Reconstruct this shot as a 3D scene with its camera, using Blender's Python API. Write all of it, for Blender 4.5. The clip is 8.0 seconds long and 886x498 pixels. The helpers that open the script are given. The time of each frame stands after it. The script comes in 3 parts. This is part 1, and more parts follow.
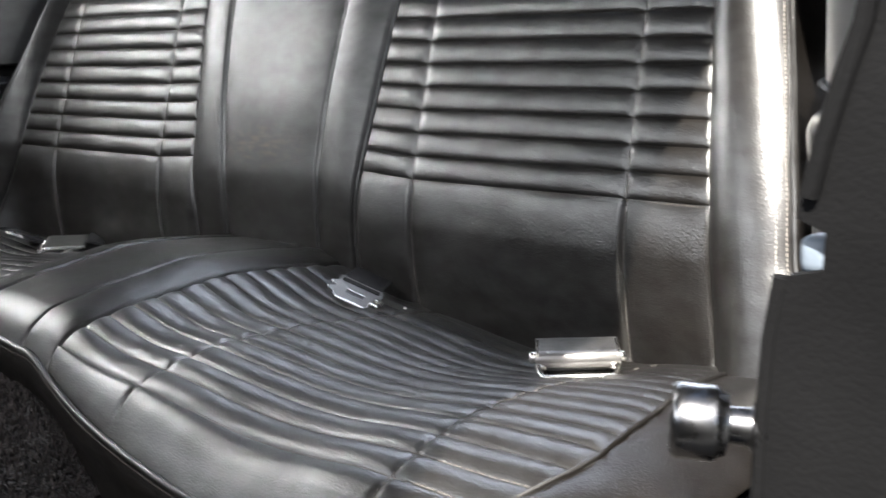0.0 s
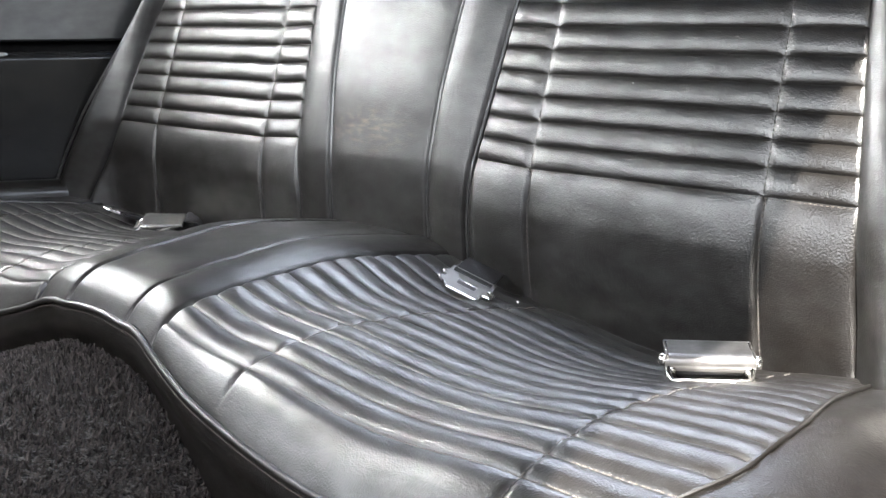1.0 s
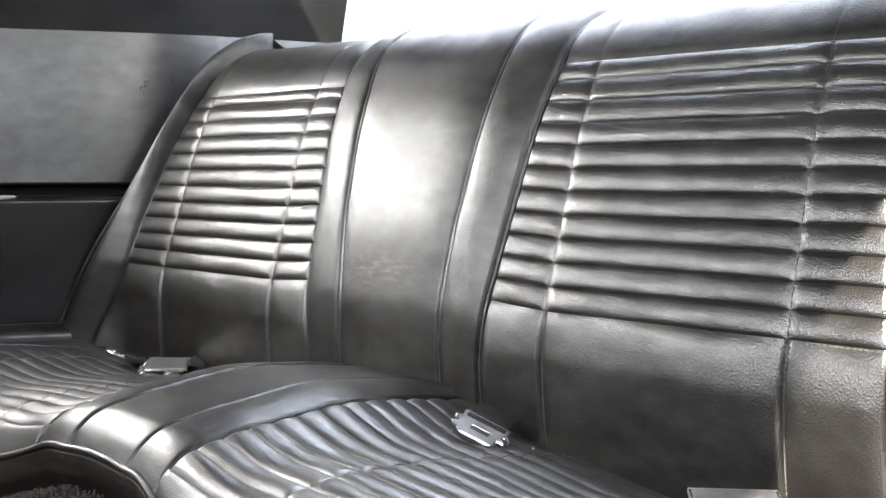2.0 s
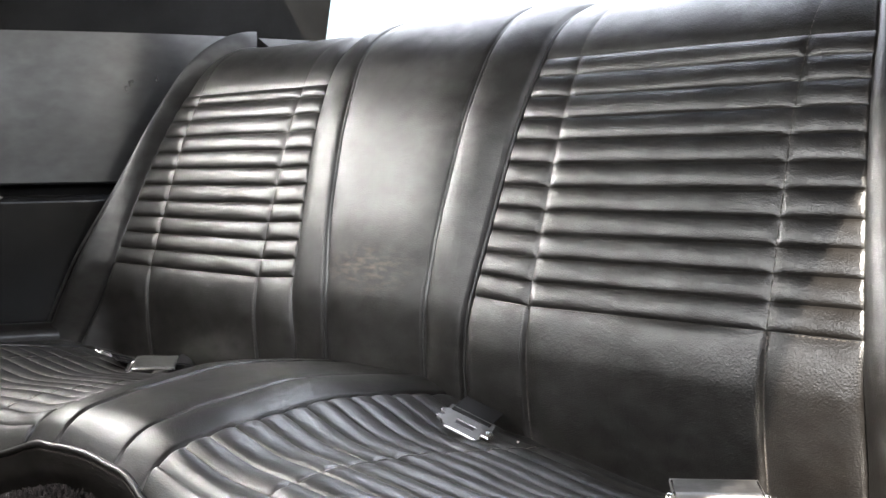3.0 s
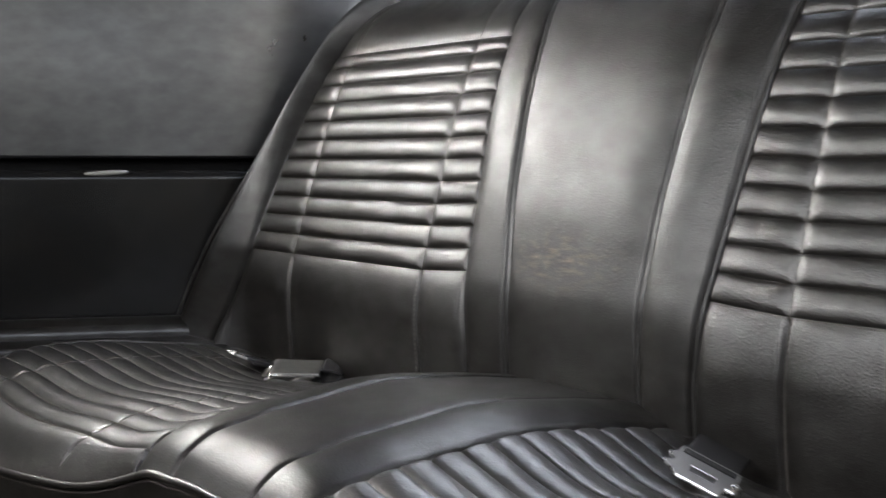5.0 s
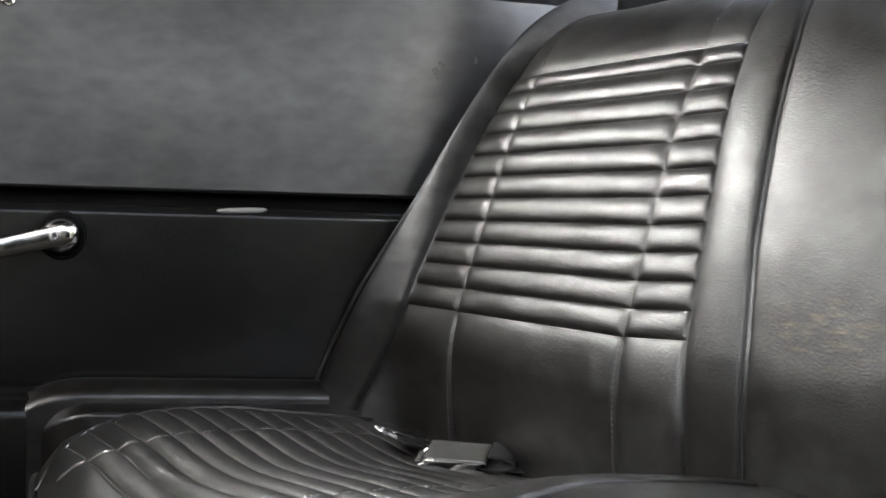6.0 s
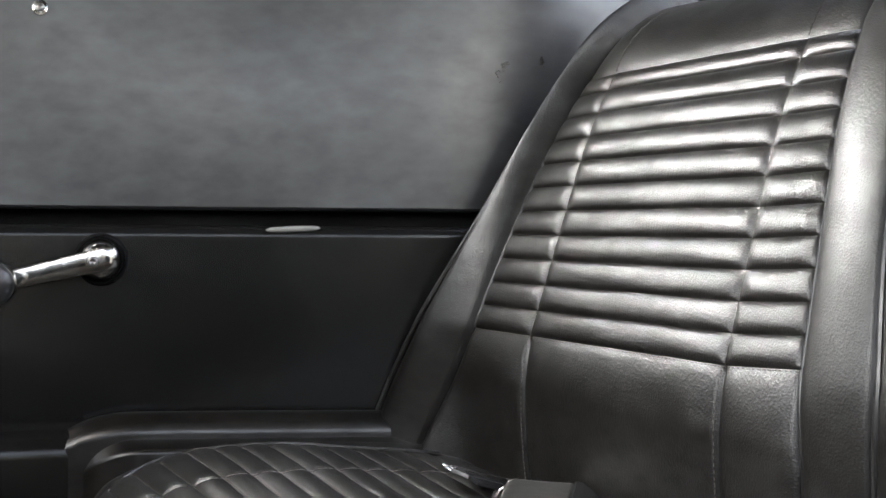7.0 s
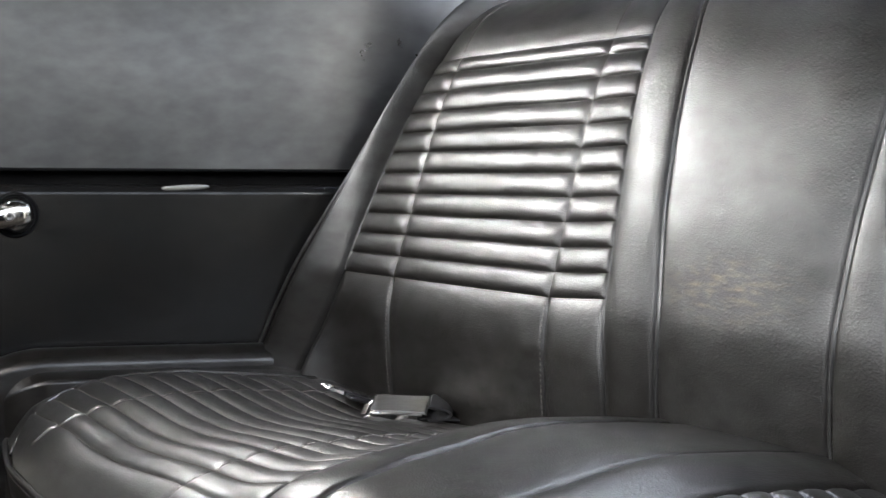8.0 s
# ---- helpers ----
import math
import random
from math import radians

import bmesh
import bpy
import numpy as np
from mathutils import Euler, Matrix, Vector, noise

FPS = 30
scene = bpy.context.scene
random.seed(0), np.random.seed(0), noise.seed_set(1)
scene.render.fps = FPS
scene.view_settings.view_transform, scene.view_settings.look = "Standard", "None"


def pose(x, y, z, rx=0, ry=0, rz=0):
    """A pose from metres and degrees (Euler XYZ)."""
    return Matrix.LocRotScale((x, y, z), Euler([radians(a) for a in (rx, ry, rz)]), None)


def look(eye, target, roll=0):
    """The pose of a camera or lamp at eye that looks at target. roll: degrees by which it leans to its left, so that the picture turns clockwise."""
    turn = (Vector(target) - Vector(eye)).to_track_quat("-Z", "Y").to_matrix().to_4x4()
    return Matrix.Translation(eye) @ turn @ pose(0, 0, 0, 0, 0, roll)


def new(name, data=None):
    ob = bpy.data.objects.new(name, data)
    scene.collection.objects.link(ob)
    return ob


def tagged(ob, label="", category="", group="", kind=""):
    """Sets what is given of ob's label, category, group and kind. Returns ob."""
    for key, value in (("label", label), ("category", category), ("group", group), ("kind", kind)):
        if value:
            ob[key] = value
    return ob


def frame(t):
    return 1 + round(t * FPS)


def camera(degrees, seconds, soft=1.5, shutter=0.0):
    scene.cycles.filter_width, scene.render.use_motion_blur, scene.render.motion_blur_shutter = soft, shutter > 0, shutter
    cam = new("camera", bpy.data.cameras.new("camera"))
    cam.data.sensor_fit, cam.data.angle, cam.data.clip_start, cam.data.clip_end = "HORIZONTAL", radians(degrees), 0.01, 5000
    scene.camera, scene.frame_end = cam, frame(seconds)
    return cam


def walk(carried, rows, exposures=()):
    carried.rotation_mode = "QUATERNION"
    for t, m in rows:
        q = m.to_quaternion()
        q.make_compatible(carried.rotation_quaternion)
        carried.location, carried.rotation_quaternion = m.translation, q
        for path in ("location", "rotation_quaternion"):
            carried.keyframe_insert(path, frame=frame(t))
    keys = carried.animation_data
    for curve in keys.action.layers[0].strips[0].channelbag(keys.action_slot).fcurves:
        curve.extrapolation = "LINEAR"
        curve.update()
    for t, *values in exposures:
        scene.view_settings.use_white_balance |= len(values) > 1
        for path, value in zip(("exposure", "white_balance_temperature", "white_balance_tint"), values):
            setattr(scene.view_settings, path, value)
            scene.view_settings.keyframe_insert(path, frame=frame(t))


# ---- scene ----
cam = camera(37.92, 8.0, soft=1.5, shutter=0.3)
PATH = [
    (0, (1.0970, -0.8081, 0.6508), (0.3880, -0.1262, 0.4714), -2.44),
    (0.5, (1.0538, -0.8105, 0.6398), (0.3126, -0.1576, 0.4834), -1.17),
    (1, (1.0365, -0.8120, 0.6361), (0.2926, -0.1679, 0.4578), -0.37),
    (1.2, (1.0289, -0.8065, 0.6391), (0.2831, -0.1618, 0.4714), -0.45),
    (1.4, (1.0213, -0.8010, 0.6420), (0.2701, -0.1526, 0.5184), -0.52),
    (1.5, (1.0175, -0.7983, 0.6435), (0.2648, -0.1490, 0.5341), -0.56),
    (1.6, (1.0150, -0.8007, 0.6346), (0.2613, -0.1490, 0.5492), -0.17),
    (1.7, (1.0125, -0.8031, 0.6257), (0.2584, -0.1495, 0.5617), 0.22),
    (2.8, (1.0193, -0.8077, 0.6286), (0.2650, -0.1545, 0.5623), -0.66),
    (3, (1.0231, -0.8074, 0.6276), (0.2739, -0.1485, 0.5610), -0.69),
    (3.5, (1.0068, -0.7804, 0.6312), (0.2721, -0.1064, 0.5553), -0.76),
    (4, (0.9658, -0.7548, 0.6314), (0.2287, -0.0842, 0.5477), -0.79),
    (4.5, (0.8771, -0.7152, 0.6174), (0.1098, -0.0789, 0.5379), -0.24),
    (5, (0.7800, -0.6758, 0.6059), (-0.0355, -0.1014, 0.5346), 0.04),
    (6.3, (0.4744, -0.5404, 0.5797), (-0.4148, -0.0827, 0.5723), 1.24),
    (6.5, (0.4418, -0.5263, 0.5863), (-0.4543, -0.0823, 0.5802), 0.69),
    (7, (0.4512, -0.5393, 0.5878), (-0.4427, -0.0914, 0.5721), 0.40),
    (7.5, (0.5710, -0.6177, 0.5984), (-0.2944, -0.1188, 0.5502), 0.13),
    (8, (0.6258, -0.6613, 0.6001), (-0.2070, -0.1106, 0.5438), 0.27),
]
walk(cam, [(t, look(e, g, r)) for t, e, g, r in PATH], [(0.0, 2.68, 6480, 9), (0.5, 3.08, 6400, 8), (1.0, 3.52, 6450, 9), (1.7, 3.71, 6620, 9), (2.8, 3.10, 6780, 10), (3.5, 2.96, 6800, 10), (5.0, 2.82, 6780, 10), (6.5, 3.05, 6740, 9), (8.0, 3.36, 6620, 9)])

# ---- world, sun, exposure ----
SUN_AZ, SUN_EL = 147.0, 48.0   # degrees: azimuth from +y towards +x, elevation
world = bpy.data.worlds.new("sky_world")
scene.world = world
world.use_nodes = True
wn = world.node_tree
sky = wn.nodes.new("ShaderNodeTexSky")
sky.sky_type = "NISHITA"
sky.sun_disc = False
sky.sun_elevation = radians(SUN_EL)
sky.sun_rotation = radians(SUN_AZ)
sky.air_density, sky.dust_density = 1.0, 2.0
wn.nodes["Background"].inputs["Strength"].default_value = 0.05
wn.links.new(sky.outputs["Color"], wn.nodes["Background"].inputs["Color"])
sun_data = bpy.data.lights.new("sun", "SUN")
sun_data.energy, sun_data.angle, sun_data.color = 5.0, radians(0.6), (1.0, 0.95, 0.88)
sun = new("sun", sun_data)
sd = Vector((math.sin(radians(SUN_AZ)) * math.cos(radians(SUN_EL)), math.cos(radians(SUN_AZ)) * math.cos(radians(SUN_EL)), math.sin(radians(SUN_EL))))
sun.matrix_world = look(sd * 5, (0, 0, 0))


def opening_lamp(name, at, aim, w, h, power, colour=(1.0, 1.0, 1.0)):
    """A lamp that stands in for the sky's light at an opening."""
    d = bpy.data.lights.new(name, "AREA")
    d.shape, d.size, d.size_y, d.energy, d.color = "RECTANGLE", w, h, power, colour
    o = new(name, d)
    o.matrix_world = look(at, aim)
    return o


opening_lamp("quarter_window_light", (-0.82, -0.33, 0.895), (0, -0.30, 0.78), 0.28, 0.12, 1.25, (1.0, 0.99, 0.98))
# Added lamp that lifts the left upper panel; its window is unseen.
opening_lamp("right_fill_light", (0.79, -0.235, 0.875), (-0.67, 0.02, 0.70), 0.15, 0.07, 0.16, (1.0, 0.97, 0.93))
# Added beyond the open door to brighten what the left panel reflects.
opening_lamp("outside_fill_light", (1.45, -0.95, 1.25), (-0.2, -0.6, 0.85), 1.5, 0.8, 0.81, (0.90, 0.92, 1.0))
opening_lamp("door_window_light", (-0.88, -0.84, 0.885), (0.1, -0.40, 0.70), 0.62, 0.12, 0.56)
opening_lamp("windscreen_light", (0.0, -1.44, 1.00), (0, -0.3, 0.62), 1.10, 0.28, 2.62, (1.0, 0.99, 0.98))
opening_lamp("rear_window_light", (0.0, 0.28, 1.03), (0, -0.3, 0.55), 1.05, 0.44, 1.81, (0.82, 0.87, 1.0))


# ---- materials ----
def material(name, base, rough, metal=0.0, spec=0.5):
    m = bpy.data.materials.new(name)
    m.use_nodes = True
    b = m.node_tree.nodes["Principled BSDF"]
    b.inputs["Base Color"].default_value = (*base, 1)
    b.inputs["Roughness"].default_value = rough
    b.inputs["Metallic"].default_value = metal
    b.inputs["Specular IOR Level"].default_value = spec
    return m, m.node_tree.nodes, m.node_tree.links, b


def ramp(nodes, links, src, lo, hi, a, b):
    r = nodes.new("ShaderNodeMapRange")
    for key, v in (("From Min", lo), ("From Max", hi), ("To Min", a), ("To Max", b)):
        r.inputs[key].default_value = v
    links.new(src, r.inputs["Value"])
    return r.outputs["Result"]


def tex_noise(nodes, links, coord, scale, detail=4.0):
    n = nodes.new("ShaderNodeTexNoise")
    n.inputs["Scale"].default_value, n.inputs["Detail"].default_value = scale, detail
    links.new(coord, n.inputs["Vector"])
    return n.outputs["Fac"]


def mix_colour(nodes, links, fac, a, b):
    m = nodes.new("ShaderNodeMix")
    m.data_type = "RGBA"
    for k, v in ((6, a), (7, b)):
        if isinstance(v, tuple):
            m.inputs[k].default_value = (*v, 1)
        else:
            links.new(v, m.inputs[k])
    links.new(fac, m.inputs[0])
    return m.outputs[2]


def vinyl(name, base=(0.0034, 0.0028, 0.0023), rough=(0.38, 0.48), grain=0.28, wear=None, dents=0.0, spec=0.75, worn=0.28):
    """Old black vinyl: pebbled grain, uneven gloss, faint dusty smears; wear: centre and radius of a brown scuff."""
    m, n, l, b = material(name, base, 0.4, 0.0, spec)
    co = n.new("ShaderNodeTexCoord").outputs["Object"]
    big = tex_noise(n, l, co, 9, 4)
    smear = n.new("ShaderNodeMath")
    smear.operation = "MULTIPLY_ADD"
    smear.inputs[1].default_value = 0.8
    l.new(tex_noise(n, l, co, 48, 9), smear.inputs[0])
    l.new(big, smear.inputs[2])
    r1 = ramp(n, l, smear.outputs[0], 0.55, 1.25, *rough)
    l.new(r1, b.inputs["Roughness"])
    rub = n.new("ShaderNodeMapping")
    rub.inputs["Scale"].default_value = (1.0, 1.0, 1.9)
    rub.inputs["Rotation"].default_value = (0.3, 0.5, 0.2)
    l.new(co, rub.inputs["Vector"])
    l.new(ramp(n, l, tex_noise(n, l, rub.outputs["Vector"], 34, 10), 0.30, 0.70, spec * (1 - worn), spec * (1 + worn)), b.inputs["Specular IOR Level"])
    dust = ramp(n, l, tex_noise(n, l, co, 23, 7), 0.45, 0.8, 0.0, 0.6)
    col = mix_colour(n, l, dust, base, (0.0070, 0.0056, 0.0045))
    if wear:
        (cx, cy, cz), rad = wear
        mp = n.new("ShaderNodeMapping")
        mp.inputs["Location"].default_value = (-cx / rad[0], -cy / rad[1], -cz / rad[2])
        mp.inputs["Scale"].default_value = (1 / rad[0], 1 / rad[1], 1 / rad[2])
        l.new(co, mp.inputs["Vector"])
        g = n.new("ShaderNodeTexGradient")
        g.gradient_type = "SPHERICAL"
        l.new(mp.outputs["Vector"], g.inputs["Vector"])
        mul = n.new("ShaderNodeMath")
        mul.operation = "MULTIPLY"
        l.new(ramp(n, l, g.outputs["Fac"], 0.0, 0.7, 0, 1), mul.inputs[0])
        streak = n.new("ShaderNodeMapping")
        streak.inputs["Scale"].default_value = (70, 70, 230)
        l.new(co, streak.inputs["Vector"])
        l.new(ramp(n, l, tex_noise(n, l, streak.outputs["Vector"], 1.0, 10), 0.46, 0.72, 0, 0.32), mul.inputs[1])
        col = mix_colour(n, l, mul.outputs[0], col, (0.22, 0.15, 0.10))
    l.new(col, b.inputs["Base Color"])
    vor = n.new("ShaderNodeTexVoronoi")
    vor.feature = "SMOOTH_F1"
    vor.inputs["Scale"].default_value = 780
    vor.inputs["Smoothness"].default_value = 0.6
    l.new(co, vor.inputs["Vector"])
    grit = vor.outputs["Distance"]
    pull = n.new("ShaderNodeMapping")
    pull.inputs["Scale"].default_value = (900, 300, 260)
    l.new(co, pull.inputs["Vector"])
    wave = tex_noise(n, l, pull.outputs["Vector"], 1.0, 2)
    h = n.new("ShaderNodeMath")
    h.operation = "MULTIPLY_ADD"
    h.inputs[1].default_value = 0.9
    l.new(wave, h.inputs[0])
    l.new(grit, h.inputs[2])
    bump = n.new("ShaderNodeBump")
    bump.inputs["Strength"].default_value, bump.inputs["Distance"].default_value = grain, 0.0010
    l.new(h.outputs[0], bump.inputs["Height"])
    if dents:
        soft = n.new("ShaderNodeBump")
        soft.inputs["Strength"].default_value, soft.inputs["Distance"].default_value = dents, 0.02
        l.new(tex_noise(n, l, co, 4.5, 0), soft.inputs["Height"])
        l.new(soft.outputs["Normal"], bump.inputs["Normal"])
    l.new(bump.outputs["Normal"], b.inputs["Normal"])
    return m


def carpet(name, a, c):
    m, n, l, b = material(name, a, 0.95, 0.0, 0.1)
    co = n.new("ShaderNodeTexCoord").outputs["Object"]
    f = tex_noise(n, l, co, 330, 3)
    l.new(mix_colour(n, l, ramp(n, l, f, 0.35, 0.65, 0, 1), a, c), b.inputs["Base Color"])
    b.inputs["Sheen Weight"].default_value = 0.1
    bump = n.new("ShaderNodeBump")
    bump.inputs["Strength"].default_value, bump.inputs["Distance"].default_value = 1.0, 0.006
    l.new(f, bump.inputs["Height"])
    l.new(bump.outputs["Normal"], b.inputs["Normal"])
    return m


def chrome(name, base=(0.62, 0.60, 0.57), lo=0.08, hi=0.24):
    m, n, l, b = material(name, base, 0.15, 1.0)
    co = n.new("ShaderNodeTexCoord").outputs["Object"]
    l.new(ramp(n, l, tex_noise(n, l, co, 120, 6), 0.35, 0.7, lo, hi), b.inputs["Roughness"])
    return m


def plain(name, base, rough, spec=0.4, bump_scale=180, bump_strength=0.15):
    m, n, l, b = material(name, base, rough, 0.0, spec)
    co = n.new("ShaderNodeTexCoord").outputs["Object"]
    f = tex_noise(n, l, co, bump_scale, 5)
    k = tuple(min(1, v * 1.5 + 0.004) for v in base)
    l.new(mix_colour(n, l, ramp(n, l, tex_noise(n, l, co, 12, 6), 0.35, 0.75, 0, 0.7), base, k), b.inputs["Base Color"])
    bump = n.new("ShaderNodeBump")
    bump.inputs["Strength"].default_value, bump.inputs["Distance"].default_value = bump_strength, 0.002
    l.new(f, bump.inputs["Height"])
    l.new(bump.outputs["Normal"], b.inputs["Normal"])
    return m


VINYL = vinyl("black_vinyl", rough=(0.29, 0.38), grain=0.26, spec=0.58)
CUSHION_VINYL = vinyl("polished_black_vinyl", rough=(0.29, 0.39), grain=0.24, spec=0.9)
VINYL_SMOOTH = vinyl("black_vinyl_smooth", rough=(0.30, 0.46), grain=0.20, spec=0.45)
VINYL_SCUFF = vinyl("scuffed_black_vinyl", rough=(0.30, 0.54), grain=0.2, spec=0.45, wear=((-0.014, 0.01, 0.522), (0.085, 0.12, 0.030)))
HUMP_VINYL = vinyl("glossy_black_vinyl", rough=(0.30, 0.41), grain=0.2, spec=0.34)
BOLSTER_VINYL = vinyl("rubbed_black_vinyl", rough=(0.29, 0.38), grain=0.14, spec=0.62)
PANEL_VINYL = vinyl("panel_vinyl", base=(0.004, 0.004, 0.0042), rough=(0.27, 0.33), grain=0.0, dents=0.6, worn=0.15)
PANEL_LOWER = vinyl("lower_panel_vinyl", base=(0.004, 0.004, 0.004), rough=(0.17, 0.24), grain=0.05, spec=0.28)
COVER_VINYL = vinyl("cover_vinyl", rough=(0.28, 0.38), grain=0.05, spec=0.7)
PIPING = vinyl("piping_vinyl", rough=(0.34, 0.44), grain=0.05, spec=0.7)
THREAD = plain("grey_thread", (0.055, 0.048, 0.042), 0.8)
THREAD_WORN = plain("worn_thread", (0.075, 0.068, 0.062), 0.8)
THREAD_PALE = plain("pale_thread", (0.22, 0.20, 0.18), 0.8)
CARPET = carpet("charcoal_carpet", (0.003, 0.0028, 0.0026), (0.045, 0.040, 0.037))
PILE, pn, pl, pb = material("carpet_yarn", (0.02, 0.017, 0.016), 0.9, 0.0, 0.15)
tuft = pn.new("ShaderNodeNewGeometry").outputs["Random Per Island"]
pl.new(mix_colour(pn, pl, tuft, (0.008, 0.0068, 0.0066), (0.050, 0.043, 0.041)), pb.inputs["Base Color"])
CHROME = chrome("worn_chrome")
STEEL = chrome("brushed_steel", (0.17, 0.165, 0.16), 0.38, 0.52)
BOLT = chrome("dull_plated_steel", (0.13, 0.13, 0.133), 0.20, 0.34)
PLATE = chrome("satin_steel", (0.20, 0.195, 0.19), 0.32, 0.45)
BLACK_PLASTIC = plain("black_plastic", (0.012, 0.012, 0.012), 0.35)
WEBBING = plain("belt_webbing", (0.012, 0.012, 0.013), 0.8, 0.2, 700, 0.5)
HEADLINER = plain("headliner_vinyl", (0.008, 0.008, 0.008), 0.6)
CLOTH = plain("black_lining_cloth", (0.006, 0.006, 0.006), 0.95, 0.1)
JAMB = plain("jamb_trim", (0.0026, 0.0026, 0.0028), 0.95, 0.07, 520, 0.25)
PAINT = plain("body_paint", (0.05, 0.05, 0.055), 0.3, 0.5, 60, 0.01)
LINT = plain("white_lint", (0.6, 0.58, 0.55), 0.9)
# pale colour of the strip that paints a highlight on the lower panel
EDGE_GLEAM = plain("pale_edge_gleam", (0.13, 0.127, 0.12), 0.5)
# blue-grey that paints the sky's reflection at the jamb notch
SKY_GLINT = plain("pale_sky_glint", (0.10, 0.12, 0.145), 0.6)
ASPHALT = plain("asphalt", (0.05, 0.05, 0.05), 0.9, 0.3, 140, 0.6)
GLASS, gn, gl, gb = material("window_glass", (0.98, 0.99, 0.985), 0.0)
gb.inputs["Transmission Weight"].default_value = 1.0
gb.inputs["IOR"].default_value = 1.02


# ---- mesh helpers ----
def finish(name, bm, mat, parent=None, label="", smooth=True):
    me = bpy.data.meshes.new(name)
    bm.normal_update()
    for e in bm.edges:
        if len(e.link_faces) == 2 and e.calc_face_angle(0.0) > 0.75:
            e.smooth = False
    bm.to_mesh(me)
    bm.free()
    me.materials.append(mat)
    if smooth:
        me.polygons.foreach_set("use_smooth", [True] * len(me.polygons))
    ob = new(name, me)
    if parent:
        ob.parent = parent
    if label:
        tagged(ob, label)
    return ob


part = finish


def group_at(name, label, category, group="", kind=""):
    return tagged(new(name), label, category, group, kind)


def sheet(fn, us, vs):
    """A grid of quads over us by vs through fn(u, v) -> xyz."""
    bm = bmesh.new()
    g = [[bm.verts.new(fn(u, v)) for v in vs] for u in us]
    for i in range(len(us) - 1):
        for j in range(len(vs) - 1):
            bm.faces.new((g[i][j], g[i + 1][j], g[i + 1][j + 1], g[i][j + 1]))
    return bm


def tube(points, r, sides=8, closed_ends=True):
    """A round tube along points."""
    bm = bmesh.new()
    rings = []
    pts = [Vector(p) for p in points]
    up = Vector((0.31, 0.2, 0.93))
    for i, p in enumerate(pts):
        d = (pts[min(i + 1, len(pts) - 1)] - pts[max(i - 1, 0)]).normalized()
        a = d.cross(up)
        if a.length < 1e-3:
            a = d.cross(Vector((1, 0, 0)))
        a.normalize()
        b = d.cross(a)
        rr = r[i] if isinstance(r, (list, tuple)) else r
        rings.append([bm.verts.new(p + (a * math.cos(k * math.tau / sides) + b * math.sin(k * math.tau / sides)) * rr) for k in range(sides)])
    for q, w in zip(rings, rings[1:]):
        for k in range(sides):
            bm.faces.new((q[k], q[(k + 1) % sides], w[(k + 1) % sides], w[k]))
    if closed_ends:
        bm.faces.new(rings[0][::-1])
        bm.faces.new(rings[-1])
    bmesh.ops.recalc_face_normals(bm, faces=bm.faces)
    return bm


def box(lo, hi, bevel=0.0, seg=2, m=None):
    bm = bmesh.new()
    bmesh.ops.create_cube(bm, size=1)
    for v in bm.verts:
        v.co = Vector([lo[k] + (v.co[k] + 0.5) * (hi[k] - lo[k]) for k in range(3)])
    if bevel:
        bmesh.ops.bevel(bm, geom=bm.edges[:], offset=bevel, segments=seg, affect="EDGES", profile=0.6)
    if m is not None:
        bmesh.ops.transform(bm, matrix=m, verts=bm.verts)
    return bm


def prism(outline, d, thick):
    """A flat plate: outline of 3D points, pushed along d by thick."""
    bm = bmesh.new()
    a = [bm.verts.new(p) for p in outline]
    b = [bm.verts.new(Vector(p) + Vector(d) * thick) for p in outline]
    bm.faces.new(a)
    bm.faces.new(b[::-1])
    k = len(a)
    for i in range(k):
        bm.faces.new((a[i], b[i], b[(i + 1) % k], a[(i + 1) % k]))
    bmesh.ops.recalc_face_normals(bm, faces=bm.faces)
    return bm


def lathe(profile, seg=32, m=None):
    """A turned solid about z from (radius, height) pairs."""
    bm = bmesh.new()
    rings = [[bm.verts.new((r * math.cos(k * math.tau / seg), r * math.sin(k * math.tau / seg), z)) for k in range(seg)] for r, z in profile]
    for a, b in zip(rings, rings[1:]):
        for k in range(seg):
            bm.faces.new((a[k], a[(k + 1) % seg], b[(k + 1) % seg], b[k]))
    bm.faces.new(rings[0][::-1])
    bm.faces.new(rings[-1])
    bmesh.ops.recalc_face_normals(bm, faces=bm.faces)
    if m is not None:
        bmesh.ops.transform(bm, matrix=m, verts=bm.verts)
    return bm


def join(*bms):
    out = bmesh.new()
    for b in bms:
        me = bpy.data.meshes.new("tmp")
        b.to_mesh(me)
        b.free()
        out.from_mesh(me)
        bpy.data.meshes.remove(me)
    return out


def lin(x, xs, ys):
    return float(np.interp(x, xs, ys))


def ease(x, a, b):
    t = min(1.0, max(0.0, (x - a) / (b - a)))
    return t * t * (3 - 2 * t)


def steps(a, b, n):
    return [a + (b - a) * i / n for i in range(n + 1)]


# ---- rear seat back: one surface over (u across, s up the back) ----
LEAN = radians(15.8)
BEND = radians(11)         # the upper rows lean back further
PITCH = 0.0214            # one pleat
ROWS = 11
TOP = PITCH * ROWS
ROLL = 0.115              # length of the rolled top
S0, S1 = -0.17, TOP + ROLL


